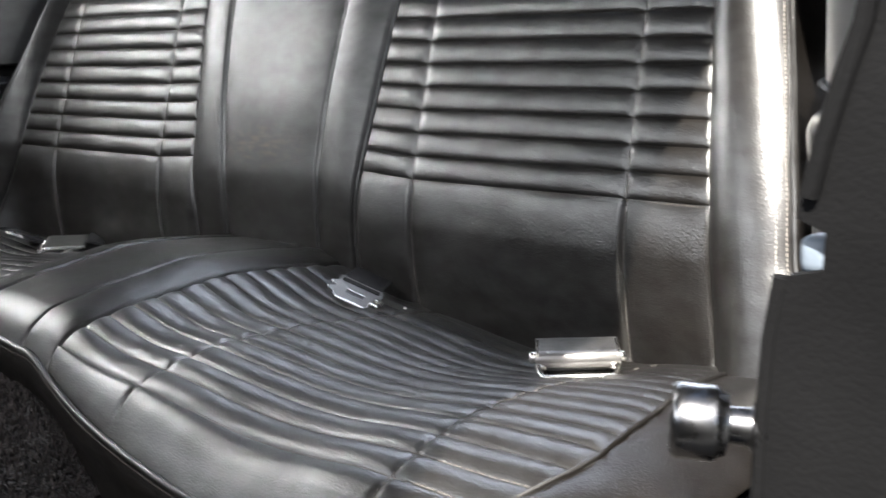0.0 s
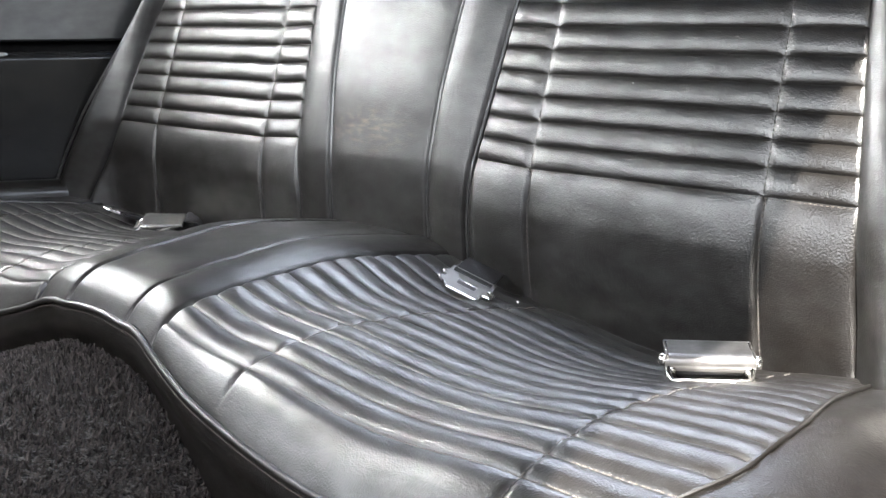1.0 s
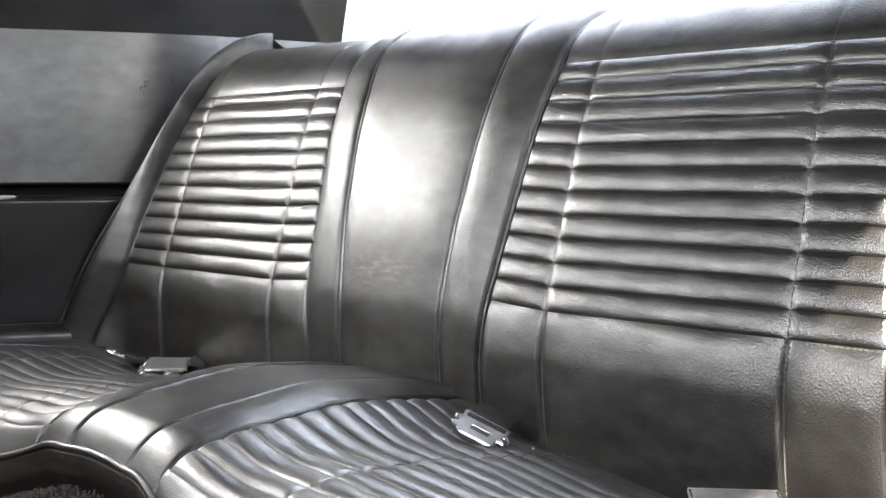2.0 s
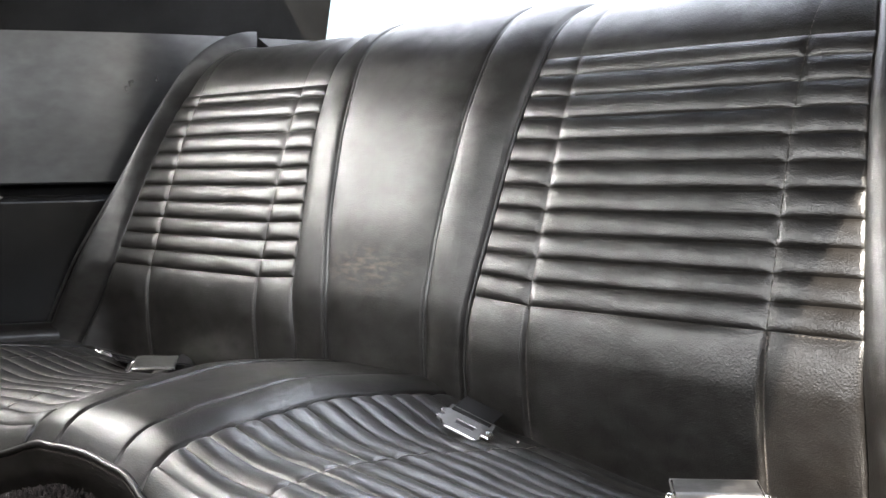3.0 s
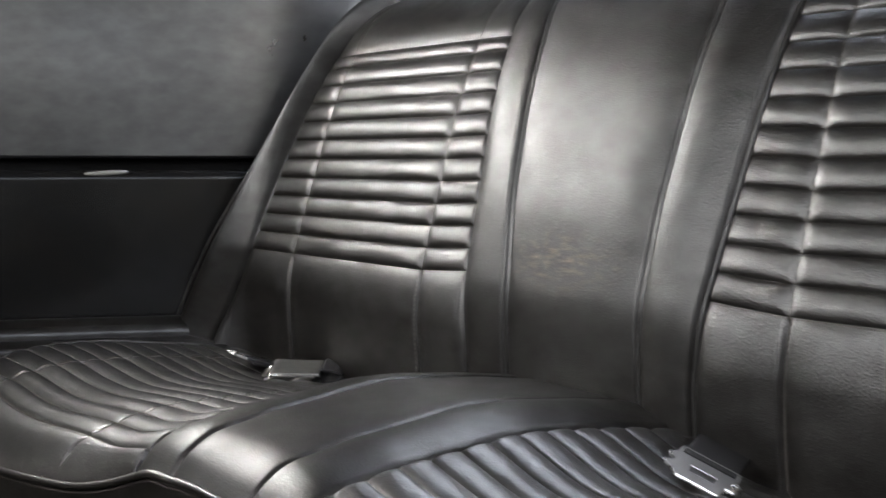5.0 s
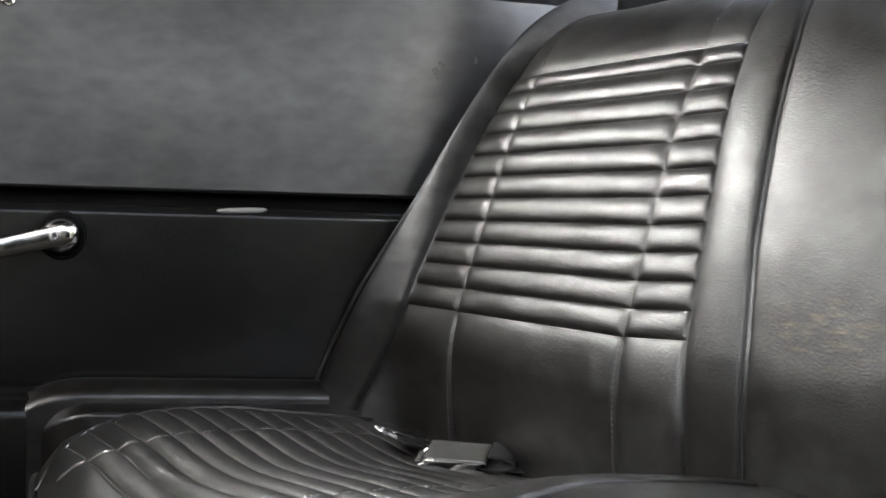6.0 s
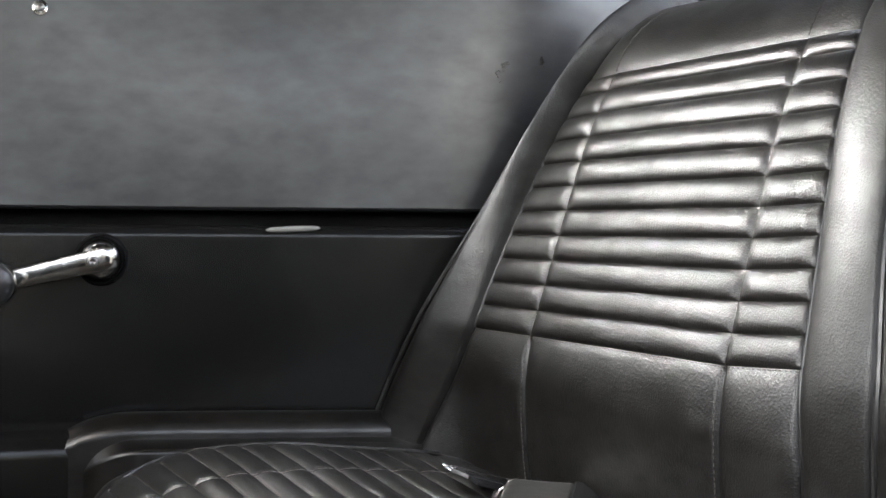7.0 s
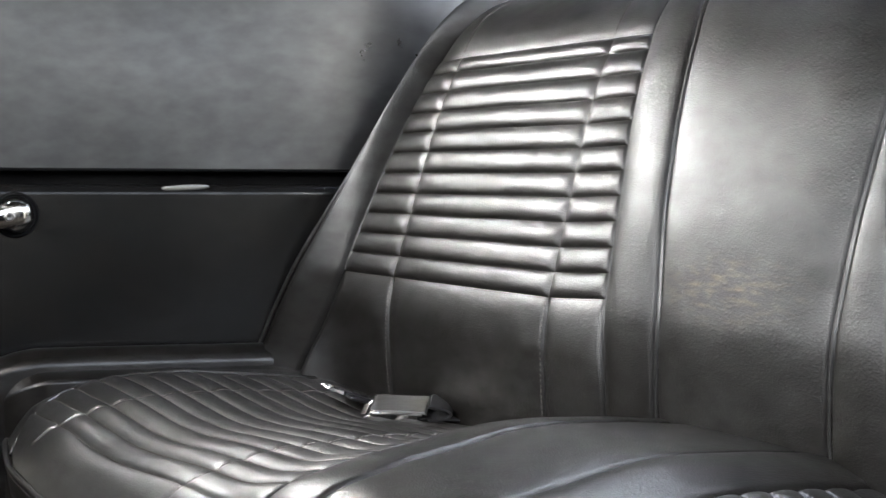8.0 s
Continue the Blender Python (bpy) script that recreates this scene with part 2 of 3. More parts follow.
def back_knots(s, side=-1):
    """Half widths of the seams at height s: centre, centre seam, insert edge, two stitches, insert edge, outer welt."""
    c = lin(s, (-0.06, 0.0, 0.09, 0.18, 0.26), (0.080, 0.081, 0.094, 0.104, 0.115) if side < 0 else (0.081, 0.081, 0.087, 0.093, 0.097))
    a = lin(s, (-0.06, 0.0, TOP), (0.138, 0.145, 0.171) if side < 0 else (0.136, 0.142, 0.165))
    b = lin(s, (0, TOP), (0.217, 0.222) if side < 0 else (0.217, 0.213))
    e = lin(s, (0, TOP), (0.466, 0.453))
    d = lin(s, (-0.13, -0.09, -0.04, 0.0, TOP, S1), (0.622, 0.604, 0.582, 0.567, 0.518, 0.479))
    if side > 0:
        d = lin(s, (-0.09, 0.0, TOP, S1), (0.556, 0.549, 0.506, 0.474))
    o = lin(s, (-0.12, -0.06, 0.0, 0.05, 0.10, 0.14, 0.18, 0.225, 0.29, 0.32, S1), (0.690, 0.666, 0.634, 0.602, 0.574, 0.556, 0.540, 0.528, 0.511, 0.500, 0.485))
    if side > 0:
        o = lin(s, (-0.12, -0.04, 0.01, 0.09, 0.15, 0.245, 0.32, S1), (0.660, 0.630, 0.622, 0.604, 0.586, 0.552, 0.508, 0.478))
    return (0.0, c, a, b, e, d, o)


def back_profile():
    """The padding's section: arc length, angle from upright, depth and height."""
    ss = [-0.20 + 0.002 * i for i in range(281)]
    aa = [LEAN + BEND * ease(s, 0.12, TOP) if s < TOP else LEAN + BEND + (radians(92) - LEAN - BEND) * min(1.0, (s - TOP) / ROLL) for s in ss]
    yy, zz = [0.0], [0.0]
    for a, b in zip(aa, aa[1:]):
        yy.append(yy[-1] + 0.002 * math.sin((a + b) / 2))
        zz.append(zz[-1] + 0.002 * math.cos((a + b) / 2))
    y0, z0 = lin(0, ss, yy), lin(0, ss, zz)
    return ss, aa, [y - y0 for y in yy], [z - z0 for z in zz]


PROF_S, PROF_A, PROF_Y, PROF_Z = back_profile()


def row_place(s, u, side):
    """Where a seam at even height s truly lies: the top row is lower and the insert's inner edge is drawn up."""
    q = lin(s, (S0, 0, 10 * PITCH, TOP, S1), (S0, 0, 0.2175, 0.2365, 0.2365 + ROLL) if side > 0 else (S0, 0, 0.2155, 0.2310, 0.2330 + ROLL))
    if 1.5 < u < 3:
        q += 0.0042 * (3 - max(2.0, u)) * ease(u, 1.5, 2) * (ease(s, -0.06, 0) if s < 0 else 1 - s / TOP if s < TOP else 0)
    return q


def back_base(x, s):
    """Place and outward normal of the smooth back at half width x and height s."""
    ang = lin(s, PROF_S, PROF_A)
    y = 0.002 + lin(s, PROF_S, PROF_Y)
    z = 0.5 + lin(s, PROF_S, PROF_Z)
    if s < 0:
        y += 0.22 * (1 - 0.75 * ease(abs(x), 0.555, 0.605)) * (math.sqrt(s * s + 0.0004) - 0.02) + 0.8 * s * s * (1 - ease(abs(x), 0.50, 0.62))
    out = ease(abs(x), 0.44, 0.60)
    y += out * 0.035 * max(0.0, s / TOP) ** 2
    z += 0.007 * ease(abs(x), 0.40, 0.52) * ease(s, TOP, S1)
    return Vector((x, y, z)), Vector((0, -math.cos(ang), math.sin(ang)))


def puff(f, p=0.5):
    return max(0.0, 1 - (2 * f - 1) ** 2) ** p


def pleat_height(f, pitch, rise, cut=0.0012, width=0.0013, sag=1.0):
    """One sewn pleat: a low arch that drops into a narrow seam at both ends."""
    near = min(f, 1 - f) * pitch
    return rise * puff(f ** sag, 0.85) + cut * (1 - math.exp(-(near / width) ** 2))


def uneven(a, c, d=0.0):
    """Slight lumps and slack in the padding."""
    return 0.0007 * noise.noise((a * 16, c * 45, 1.7 + d)) + 0.0003 * noise.noise((a * 90, c * 110, 4.1 + d))


def back_height(u, s, x, kn, side):
    """Padding proud of the smooth back."""
    if u <= 1:
        return 0.007 * ease(s, -0.03, 0.08) + 0.003 + 0.005 * (1 - u ** 4)
    if u <= 2:
        return 0.007 * ease(s, -0.03, 0.08) * (2 - u) + 0.002 + 0.006 * puff(u - 1, 0.6)
    if u <= 5:
        ds = min(abs(x - kn[3]), abs(x - kn[4]))
        de = min(x - kn[2], kn[5] - x)
        pin = 1 - 0.85 * math.exp(-(ds / 0.0055) ** 1.4)
        edge = min(1.0, max(0.0, de) / 0.014) ** 0.6
        if 0 <= s <= TOP:
            f = (s / PITCH) % 1.0
            return (pleat_height(f, PITCH, 0.0024 if side > 0 else 0.0029, 0.0004, 0.0012, 0.74 + 0.26 * s / TOP) + uneven(x, s) * puff(f, 0.5)) * pin * (0.25 + 0.75 * edge)
        if s < 0:
            return (0.0065 * min(1, -s / 0.045) ** 0.7 + 0.0012 * noise.noise((x * 14, s * 18, 2.2))) * (0.25 + 0.75 * min(1.0, ds / 0.022) ** 0.6) * edge - 0.0026 * math.exp(-(ds / 0.0024) ** 2)
        q = (s - TOP) / ROLL
        return 0.005 * puff(min(1, q * 0.7 + 0.02), 0.8) * (0.75 + 0.25 * pin) * edge
    f = u - 5
    if side > 0:
        return 0.003 + 0.022 * puff(f * 0.95 + 0.02, 0.7)
    return 0.002 + 0.027 * (1 - (1 - f) ** 2.2) - 0.009 * ease(f, 0.65, 1)


def near_seam(x, kn, seams, width=0.0045):
    return max(math.exp(-((x - kn[i]) / width) ** 2) for i in seams)


def clustered(u0, u1, n, span):
    """Even steps from u0 to u1 with finer ones beside both ends; span is the true width."""
    us = set(steps(u0, u1, n))
    for off in (0.0007, 0.0016, 0.0028, 0.0045, 0.007):
        k = off / span * (u1 - u0)
        us.update((u0 + k, u1 - k))
    return sorted(us)


def back_point(side):
    def fn(u, s):
        kn = back_knots(s, side)
        i = min(5, int(u))
        x = kn[i] + (kn[i + 1] - kn[i]) * (u - i)
        p, n = back_base(x, row_place(s, u, side))
        p = p + n * (back_height(u, s, x, kn, side) - 0.0035 * near_seam(x, kn, (1, 2, 5), 0.0026))
        return (side * p.x, p.y, p.z)
    return fn


FINE = [0.0, 0.02, 0.045, 0.075, 0.115, 0.17, 0.25, 0.36, 0.5, 0.64, 0.75, 0.83, 0.885, 0.925, 0.955, 0.98, 1.0]


def pleat_steps(a, b):
    """Steps across one pleat, finer beside its two seams."""
    return [a + (b - a) * f for f in FINE]


seat_back = group_at("rear_bench_seat", "black pleated vinyl rear bench seat with a centre hump", "car seat")
for side in (-1, 1):
    fn = back_point(side)
    ss = steps(S0, S1, 110)
    part("centre_panel", sheet(fn, clustered(0, 1, 14, 0.09), ss), VINYL_SCUFF, seat_back, "smooth black centre panel with brown scuffs")
    part("inner_bolster", sheet(fn, clustered(1, 2, 12, 0.06), ss), VINYL_SMOOTH, seat_back)
    ub = clustered(2, 3, 12, 0.06) + clustered(3, 4, 40, 0.245)[1:] + clustered(4, 5, 14, 0.07)[1:]
    insert = part("lower_insert", sheet(fn, ub, steps(S0, 0, 40)), VINYL, seat_back, "plain grained lower insert panel")
    for k in range(ROWS):
        part("pleat", sheet(fn, ub, pleat_steps(k * PITCH + 1e-6, (k + 1) * PITCH - 1e-6)), VINYL, insert)
    part("head_roll", sheet(fn, ub, steps(TOP, S1, 26)), VINYL_SMOOTH, seat_back)
    part("outer_bolster", sheet(fn, clustered(5, 6, 16, 0.07), ss), BOLSTER_VINYL, seat_back)
    for u, r in ((1, 0.0024), (2, 0.0018), (5, 0.0018), (6, 0.0030)):
        pts = []
        for s in steps(S0, S1, 70):
            p = Vector(fn(u, s))
            pts.append(p + Vector((0, -0.0015, 0.0005)))
        part("piping", tube(pts, r, 8), PIPING, seat_back)
    # side wrap behind the outer welt
    part("side_wrap", sheet(lambda u, s: Vector(fn(6, s)) + Vector((side * -0.006 * math.sin(u * 1.5), 0.11 * u, -(0.004 + 0.075 * ease(s, S1 - 0.14, S1)) * u)), steps(0, 1, 8), steps(S0, S1, 40)), VINYL_SMOOTH, seat_back)


def stitches(points, length, gap, r):
    """Short thread stitches along a line of points."""
    bms = bmesh.new()
    pts = [Vector(p) for p in points]
    acc = 0.0
    for a, b in zip(pts, pts[1:]):
        seg = (b - a).length
        if seg < 1e-6:
            continue
        d = (b - a) / seg
        pos = -acc
        while pos < seg:
            q0, q1 = max(0, pos), min(seg, pos + length)
            if q1 - q0 > length * 0.4:
                n = d.orthogonal().normalized()
                m = d.cross(n)
                e0, e1 = a + d * q0, a + d * q1
                r0 = [bms.verts.new(e0 + (n * x + m * y) * r) for x, y in ((1, 0), (0, 1), (-1, 0), (0, -1))]
                r1 = [bms.verts.new(e1 + (n * x + m * y) * r) for x, y in ((1, 0), (0, 1), (-1, 0), (0, -1))]
                for k in range(4):
                    bms.faces.new((r0[k], r0[(k + 1) % 4], r1[(k + 1) % 4], r1[k]))
            pos += length + gap
        acc = seg - (pos - length - gap)
        acc = (length + gap) - (pos - seg) if pos > seg else 0
    return bms


for side in (-1, 1):
    fn = back_point(side)
    for u in (3, 4):
        pts = [Vector(fn(u, s)) + Vector((0, -0.0004, 0)) for s in steps(S0 + 0.02, S1 - 0.02, 140)]
        part("stitching", stitches(pts, 0.0032, 0.0016, 0.0003), THREAD, seat_back, "grey thread stitching")
    for u in (3.011, 4.026):
        pts = [Vector(fn(u, s)) + Vector((0, -0.0005, 0)) for s in steps(S0 + 0.02, -0.004, 60)]
        part("stitching", stitches(pts, 0.0030, 0.0016, 0.00045), THREAD_WORN, seat_back, "pale thread stitching beside the seam")
    pts = [Vector(fn(u, 0.0)) + Vector((0, -0.0005, -0.0012)) for u in steps(2.05, 4.95, 90)]
    part("stitching", stitches(pts, 0.0032, 0.0016, 0.0005), THREAD, seat_back, "grey thread stitching")

for u in (5.86, 5.94):
    fn = back_point(1)
    pts = [Vector(fn(u, s)) + Vector((0, -0.0004, 0.0002)) for s in steps(S0 + 0.03, S1 - 0.004, 140)]
    part("stitching", stitches(pts, 0.0024, 0.0012, 0.0004), THREAD_PALE, seat_back, "pale double row of stitching beside the welt")

part("back_shell", box((-0.46, 0.10, 0.33), (0.46, 0.17, 0.72), 0.02), BLACK_PLASTIC, seat_back)

# ---- rear seat cushion ----
CP = 0.0235
CR0 = -0.312
CROWS = 12
Y_REAR = 0.035


def cushion_front(x):
    return lin(abs(x), (0, 0.08, 0.16, 0.26, 0.40, 0.54, 0.62, 0.70), (-0.318, -0.321, -0.333, -0.347, -0.358, -0.352, -0.335, -0.300))


def cushion_knots(v):
    """Half widths of the cushion seams; v runs 0 at the rear to 1 at the front."""
    c = lin(v, (0, 1), (0.060, 0.056))
    a = lin(v, (0, 1), (0.118, 0.112))
    b = lin(v, (0, 1), (0.245, 0.236))
    e = lin(v, (0, 1), (0.505, 0.530))
    d = lin(v, (0, 0.36, 0.57, 0.80, 0.92, 1), (0.575, 0.598, 0.626, 0.640, 0.620, 0.580))
    o = lin(v, (0, 0.36, 0.57, 0.80, 0.92, 1), (0.640, 0.668, 0.694, 0.702, 0.680, 0.635))
    return (0.0, c, a, b, e, d, o)


def cushion_z(x, y):
    sag = (0.015, 0.011) if x > 0 else (0.013, 0.001)
    x = abs(x)
    yf = cushion_front(x)
    z = lin(y, (-0.36, -0.34, -0.31, -0.28, -0.24, -0.15, -0.05, 0.04), (0.358, 0.364, 0.381, 0.390, 0.397, 0.397, 0.388, 0.376))
    z += 0.022 * (1 - ease(x, 0.06, 0.20)) + 0.016 * (1 - ease(x, 0.07, 0.24)) * ease(y, -0.27, -0.10)
    z -= (sag[0] + sag[1] * ease(y, -0.22, -0.06)) * math.exp(-((x - 0.40) / 0.13) ** 2)
    z -= 0.008 * ease(x, 0.48, 0.60) * ease(-y, 0.20, 0.33)
    z -= 0.034 * ease(x, 0.62, 0.72)
    q = max(0.0, (yf + 0.035 - y) / 0.035)
    z -= 0.016 * q * q
    return z


def cushion_point(side):
    def fn(u, v):
        kn = cushion_knots(v)
        i = min(5, int(u))
        x = kn[i] + (kn[i + 1] - kn[i]) * (u - i)
        yf = cushion_front(x)
        y = Y_REAR + (yf - Y_REAR) * v
        z = cushion_z(side * x, y)
        h = 0.0
        if u <= 1:
            h = 0.0025 * (1 - u ** 6)
        elif u <= 2:
            h = 0.0025 * puff(u - 1, 0.4)
        elif u <= 5:
            ds = min(abs(x - kn[3]), abs(x - kn[4]))
            de = min(x - kn[2], kn[5] - x)
            edge = min(1.0, max(0.0, de) / 0.02) ** 0.6
            s = (y - CR0) / CP
            pin = 1 - 0.45 * math.exp(-(ds / 0.0028) ** 2) * ease(s, -1.3, -0.6)
            if s >= 0:
                h = (pleat_height(s % 1.0, CP, 0.0025 + 0.0012 * ease(x, 0.14, 0.30), 0.0005, 0.0011) + uneven(x, y, 3.0 * side) * puff(s % 1.0, 0.5)) * pin * (0.55 + 0.45 * edge)
            else:
                h = 0.006 * puff(min(1, max(0, (y - yf) / (CR0 - yf))) * 0.96 + 0.02, 0.6) * pin
        else:
            h = 0.004 * puff(u - 5, 0.6)
        h -= 0.0030 * near_seam(x, kn, (1, 2), 0.0019)
        return (side * x, y, z + h)
    return fn


cushion = seat_back


def v_of(y, x):
    yf = cushion_front(x)
    return (y - Y_REAR) / (yf - Y_REAR)


def cushion_xy(side):
    """The same surface over u and the true depth y."""
    fn = cushion_point(side)

    def gn_(u, y):
        v = 0.5
        for _ in range(4):
            kn = cushion_knots(v)
            i = min(5, int(u))
            x = kn[i] + (kn[i + 1] - kn[i]) * (u - i)
            v = min(1.0, max(0.0, v_of(y, x)))
        return fn(u, v)
    return gn_


for side in (-1, 1):
    fn = cushion_point(side)
    gx = cushion_xy(side)
    vs = steps(0, 0.9, 40) + steps(0.9, 1, 14)[1:]
    part("centre_panel", sheet(fn, clustered(0, 1, 12, 0.058), vs), HUMP_VINYL, cushion, "smooth black centre hump")
    part("hump_strip", sheet(fn, clustered(1, 2, 10, 0.057), vs), HUMP_VINYL, cushion)
    ub = clustered(2, 3, 18, 0.125) + clustered(3, 4, 40, 0.27)[1:] + clustered(4, 5, 12, 0.08)[1:]

    def front_fn(u, f):
        kn = cushion_knots(0.97)
        i = min(5, int(u))
        x = kn[i] + (kn[i + 1] - kn[i]) * (u - i)
        return gx(u, CR0 + (cushion_front(x) - CR0) * f)
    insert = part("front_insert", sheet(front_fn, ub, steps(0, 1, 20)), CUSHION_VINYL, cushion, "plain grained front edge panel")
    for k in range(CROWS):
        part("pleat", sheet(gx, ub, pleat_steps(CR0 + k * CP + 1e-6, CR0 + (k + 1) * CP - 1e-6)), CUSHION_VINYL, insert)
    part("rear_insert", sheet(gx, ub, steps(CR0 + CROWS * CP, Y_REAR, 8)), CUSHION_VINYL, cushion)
    part("outer_panel", sheet(fn, steps(5, 6, 14), vs), VINYL_SMOOTH, cushion)
    for u, r in ((1, 0.0009), (2, 0.0010), (5, 0.0019)):
        line = [Vector(fn(u, v)) + Vector((0, 0, 0.0004 if u < 5 else 0.0012)) for v in steps(0, 1, 60)]
        for _ in range(10 if u == 5 else 0):
            line = [line[0]] + [(p + q * 2 + w) / 4 for p, q, w in zip(line, line[1:], line[2:])] + [line[-1]]
        part("piping", tube(line, r, 8), PIPING, cushion)
    for u in (3, 4):
        pts = [Vector(fn(u, v)) + Vector((0, 0, 0.0009)) for v in steps(0, 0.965, 120)]
        part("stitching", stitches(pts, 0.0032, 0.0016, 0.0005), THREAD_WORN, cushion, "grey thread stitching")
    for k in range(CROWS):
        pts = [Vector(gx(u, CR0 + k * CP)) + Vector((0, 0, 0.0008)) for u in steps(2.05 if k < 2 or side < 0 else 4.05, 4.95, 90)]
        part("stitching", stitches(pts, 0.0036, 0.0012, 0.0006), THREAD_WORN, cushion, "grey thread stitching")

front_line = []
for side in (-1, 1):
    fn = cushion_point(side)
    half = [Vector(fn(u, 1.0)) for u in steps(0, 6, 90)]
    front_line = (half[::-1] + front_line) if side == -1 else (front_line + half[1:])
for _ in range(16):
    front_line = [front_line[0]] + [(p + q * 2 + r) / 4 for p, q, r in zip(front_line, front_line[1:], front_line[2:])] + [front_line[-1]]
part("front_welt", tube([p + Vector((0, -0.003, -0.001)) for p in front_line], 0.0030, 10), PIPING, cushion, "black welt along the front edge")
part("stitching", stitches([p + Vector((0, -0.0045, -0.006)) for p in front_line], 0.0032, 0.0016, 0.0005), THREAD, cushion, "grey thread stitching")


def fascia(i, f):
    p = front_line[int(i)]
    drop = 0.20 * f
    y = p.y - 0.004 * math.sin(min(1, f * 6) * math.pi) + 0.05 * f * f + 0.010 * f
    return (p.x * (1 - 0.02 * f), y, p.z - 0.004 - drop)


part("front_fascia", sheet(fascia, range(len(front_line)), steps(0, 1, 24)), VINYL_SMOOTH, cushion, "black vinyl front facing below the welt")

# ---- cabin shell ----
def wall_x(y, side=-1):
    """Half width of the cabin's inner side at depth y."""
    ys, ws = (-1.4, -0.5, -0.28, -0.14, 0.036, 0.15, 0.5), (0.84, 0.815, 0.779, 0.726, 0.655, 0.62, 0.58)
    curve = sum(lin(y + d, ys, ws) for d in (-0.075, -0.05, -0.025, 0.0, 0.025, 0.05, 0.075)) / 7
    return 0.12 * (side > 0) * ease(-y, 0.15, 0.50) + curve


def slab(side, y0, y1, z0, z1, inset=0.0, thick=0.05, n=24, tilt=0.0, round_top=0.0):
    """A closed piece of side wall that follows the cabin's plan."""
    bm = bmesh.new()
    prof = []
    if round_top:
        prof.append((inset, z0))
        for k in range(7):
            a = k / 6 * math.pi / 2
            prof.append((inset - round_top * (1 - math.cos(a)), z1 - round_top * (1 - math.sin(a))))
    else:
        prof = [(inset, z0), (inset, z1)]
    prof = prof + [(inset - thick, z1), (inset - thick, z0)]
    rings = []
    for y in steps(y0, y1, n):
        rings.append([bm.verts.new((side * (wall_x(y, side) - i + tilt * (z - z0)), y, z)) for i, z in prof])
    k = len(prof)
    for a, b in zip(rings, rings[1:]):
        for j in range(k):
            bm.faces.new((a[j], a[(j + 1) % k], b[(j + 1) % k], b[j]))
    bm.faces.new(rings[0])
    bm.faces.new(rings[-1][::-1])
    bmesh.ops.recalc_face_normals(bm, faces=bm.faces)
    return bm


ground = tagged(finish("ground", box((-400, -400, -0.5), (400, 400, -0.24)), ASPHALT, smooth=False), "grey asphalt ground under the car", "ground", kind="structure")
floor = tagged(finish("floor", box((-0.88, -1.6, -0.06), (0.88, 0.10, 0.12)), CARPET, smooth=False), "charcoal cut-pile carpet on the car floor", "floor", kind="structure")


def tunnel_fn(i, y):
    a = math.pi * i / 24
    w = 0.20
    x = -math.cos(a) * w
    h = 0.228 * math.sin(a) ** 0.55
    h *= 1 - 0.12 * ease(-y, 0.34, 1.2)
    return (x * (1 + 0.35 * (1 - math.sin(a))), y, 0.115 + h + 0.004 * noise.noise((x * 14, y * 14, 3.0)))


tunnel = tagged(finish("carpet_tunnel", sheet(tunnel_fn, range(25), steps(-1.5, -0.27, 60)), CARPET), "charcoal carpet over the transmission tunnel", "floor", kind="structure")


def carpet_pile(count):
    """Short leaning tufts of the cut pile over the tunnel."""
    rng = np.random.default_rng(5)
    verts, faces = [], []
    for _ in range(count):
        i, y = rng.uniform(1.0, 23.0), rng.uniform(-0.78, -0.275)
        p = Vector(tunnel_fn(i, y))
        q = Vector(tunnel_fn(i + 0.2, y)) - p
        n = Vector((-q.z, 0, q.x)).normalized()
        if n.z < 0:
            n = -n
        lean = Vector(rng.normal(0, 0.45, 3))
        tip = p + (n + lean * 0.8).normalized() * rng.uniform(0.004, 0.008)
        a = rng.uniform(0, math.tau)
        side_a = Vector((math.cos(a), math.sin(a), 0)) * 0.0011
        side_b = Vector((-math.sin(a), math.cos(a), 0)) * 0.0011
        k = len(verts)
        verts += [p + side_a, p - side_a * 0.5 + side_b, p - side_a * 0.5 - side_b, tip + side_a * 0.6, tip - side_a * 0.3 + side_b * 0.6, tip - side_a * 0.3 - side_b * 0.6]
        faces += [(k, k + 1, k + 4, k + 3), (k + 1, k + 2, k + 5, k + 4), (k + 2, k, k + 3, k + 5), (k + 3, k + 4, k + 5)]
    me = bpy.data.meshes.new("carpet_pile")
    me.from_pydata([tuple(v) for v in verts], [], faces)
    me.materials.append(PILE)
    ob = new("carpet_pile", me)
    return tagged(ob, "charcoal cut pile of the tunnel carpet", "carpet", kind="stuff")


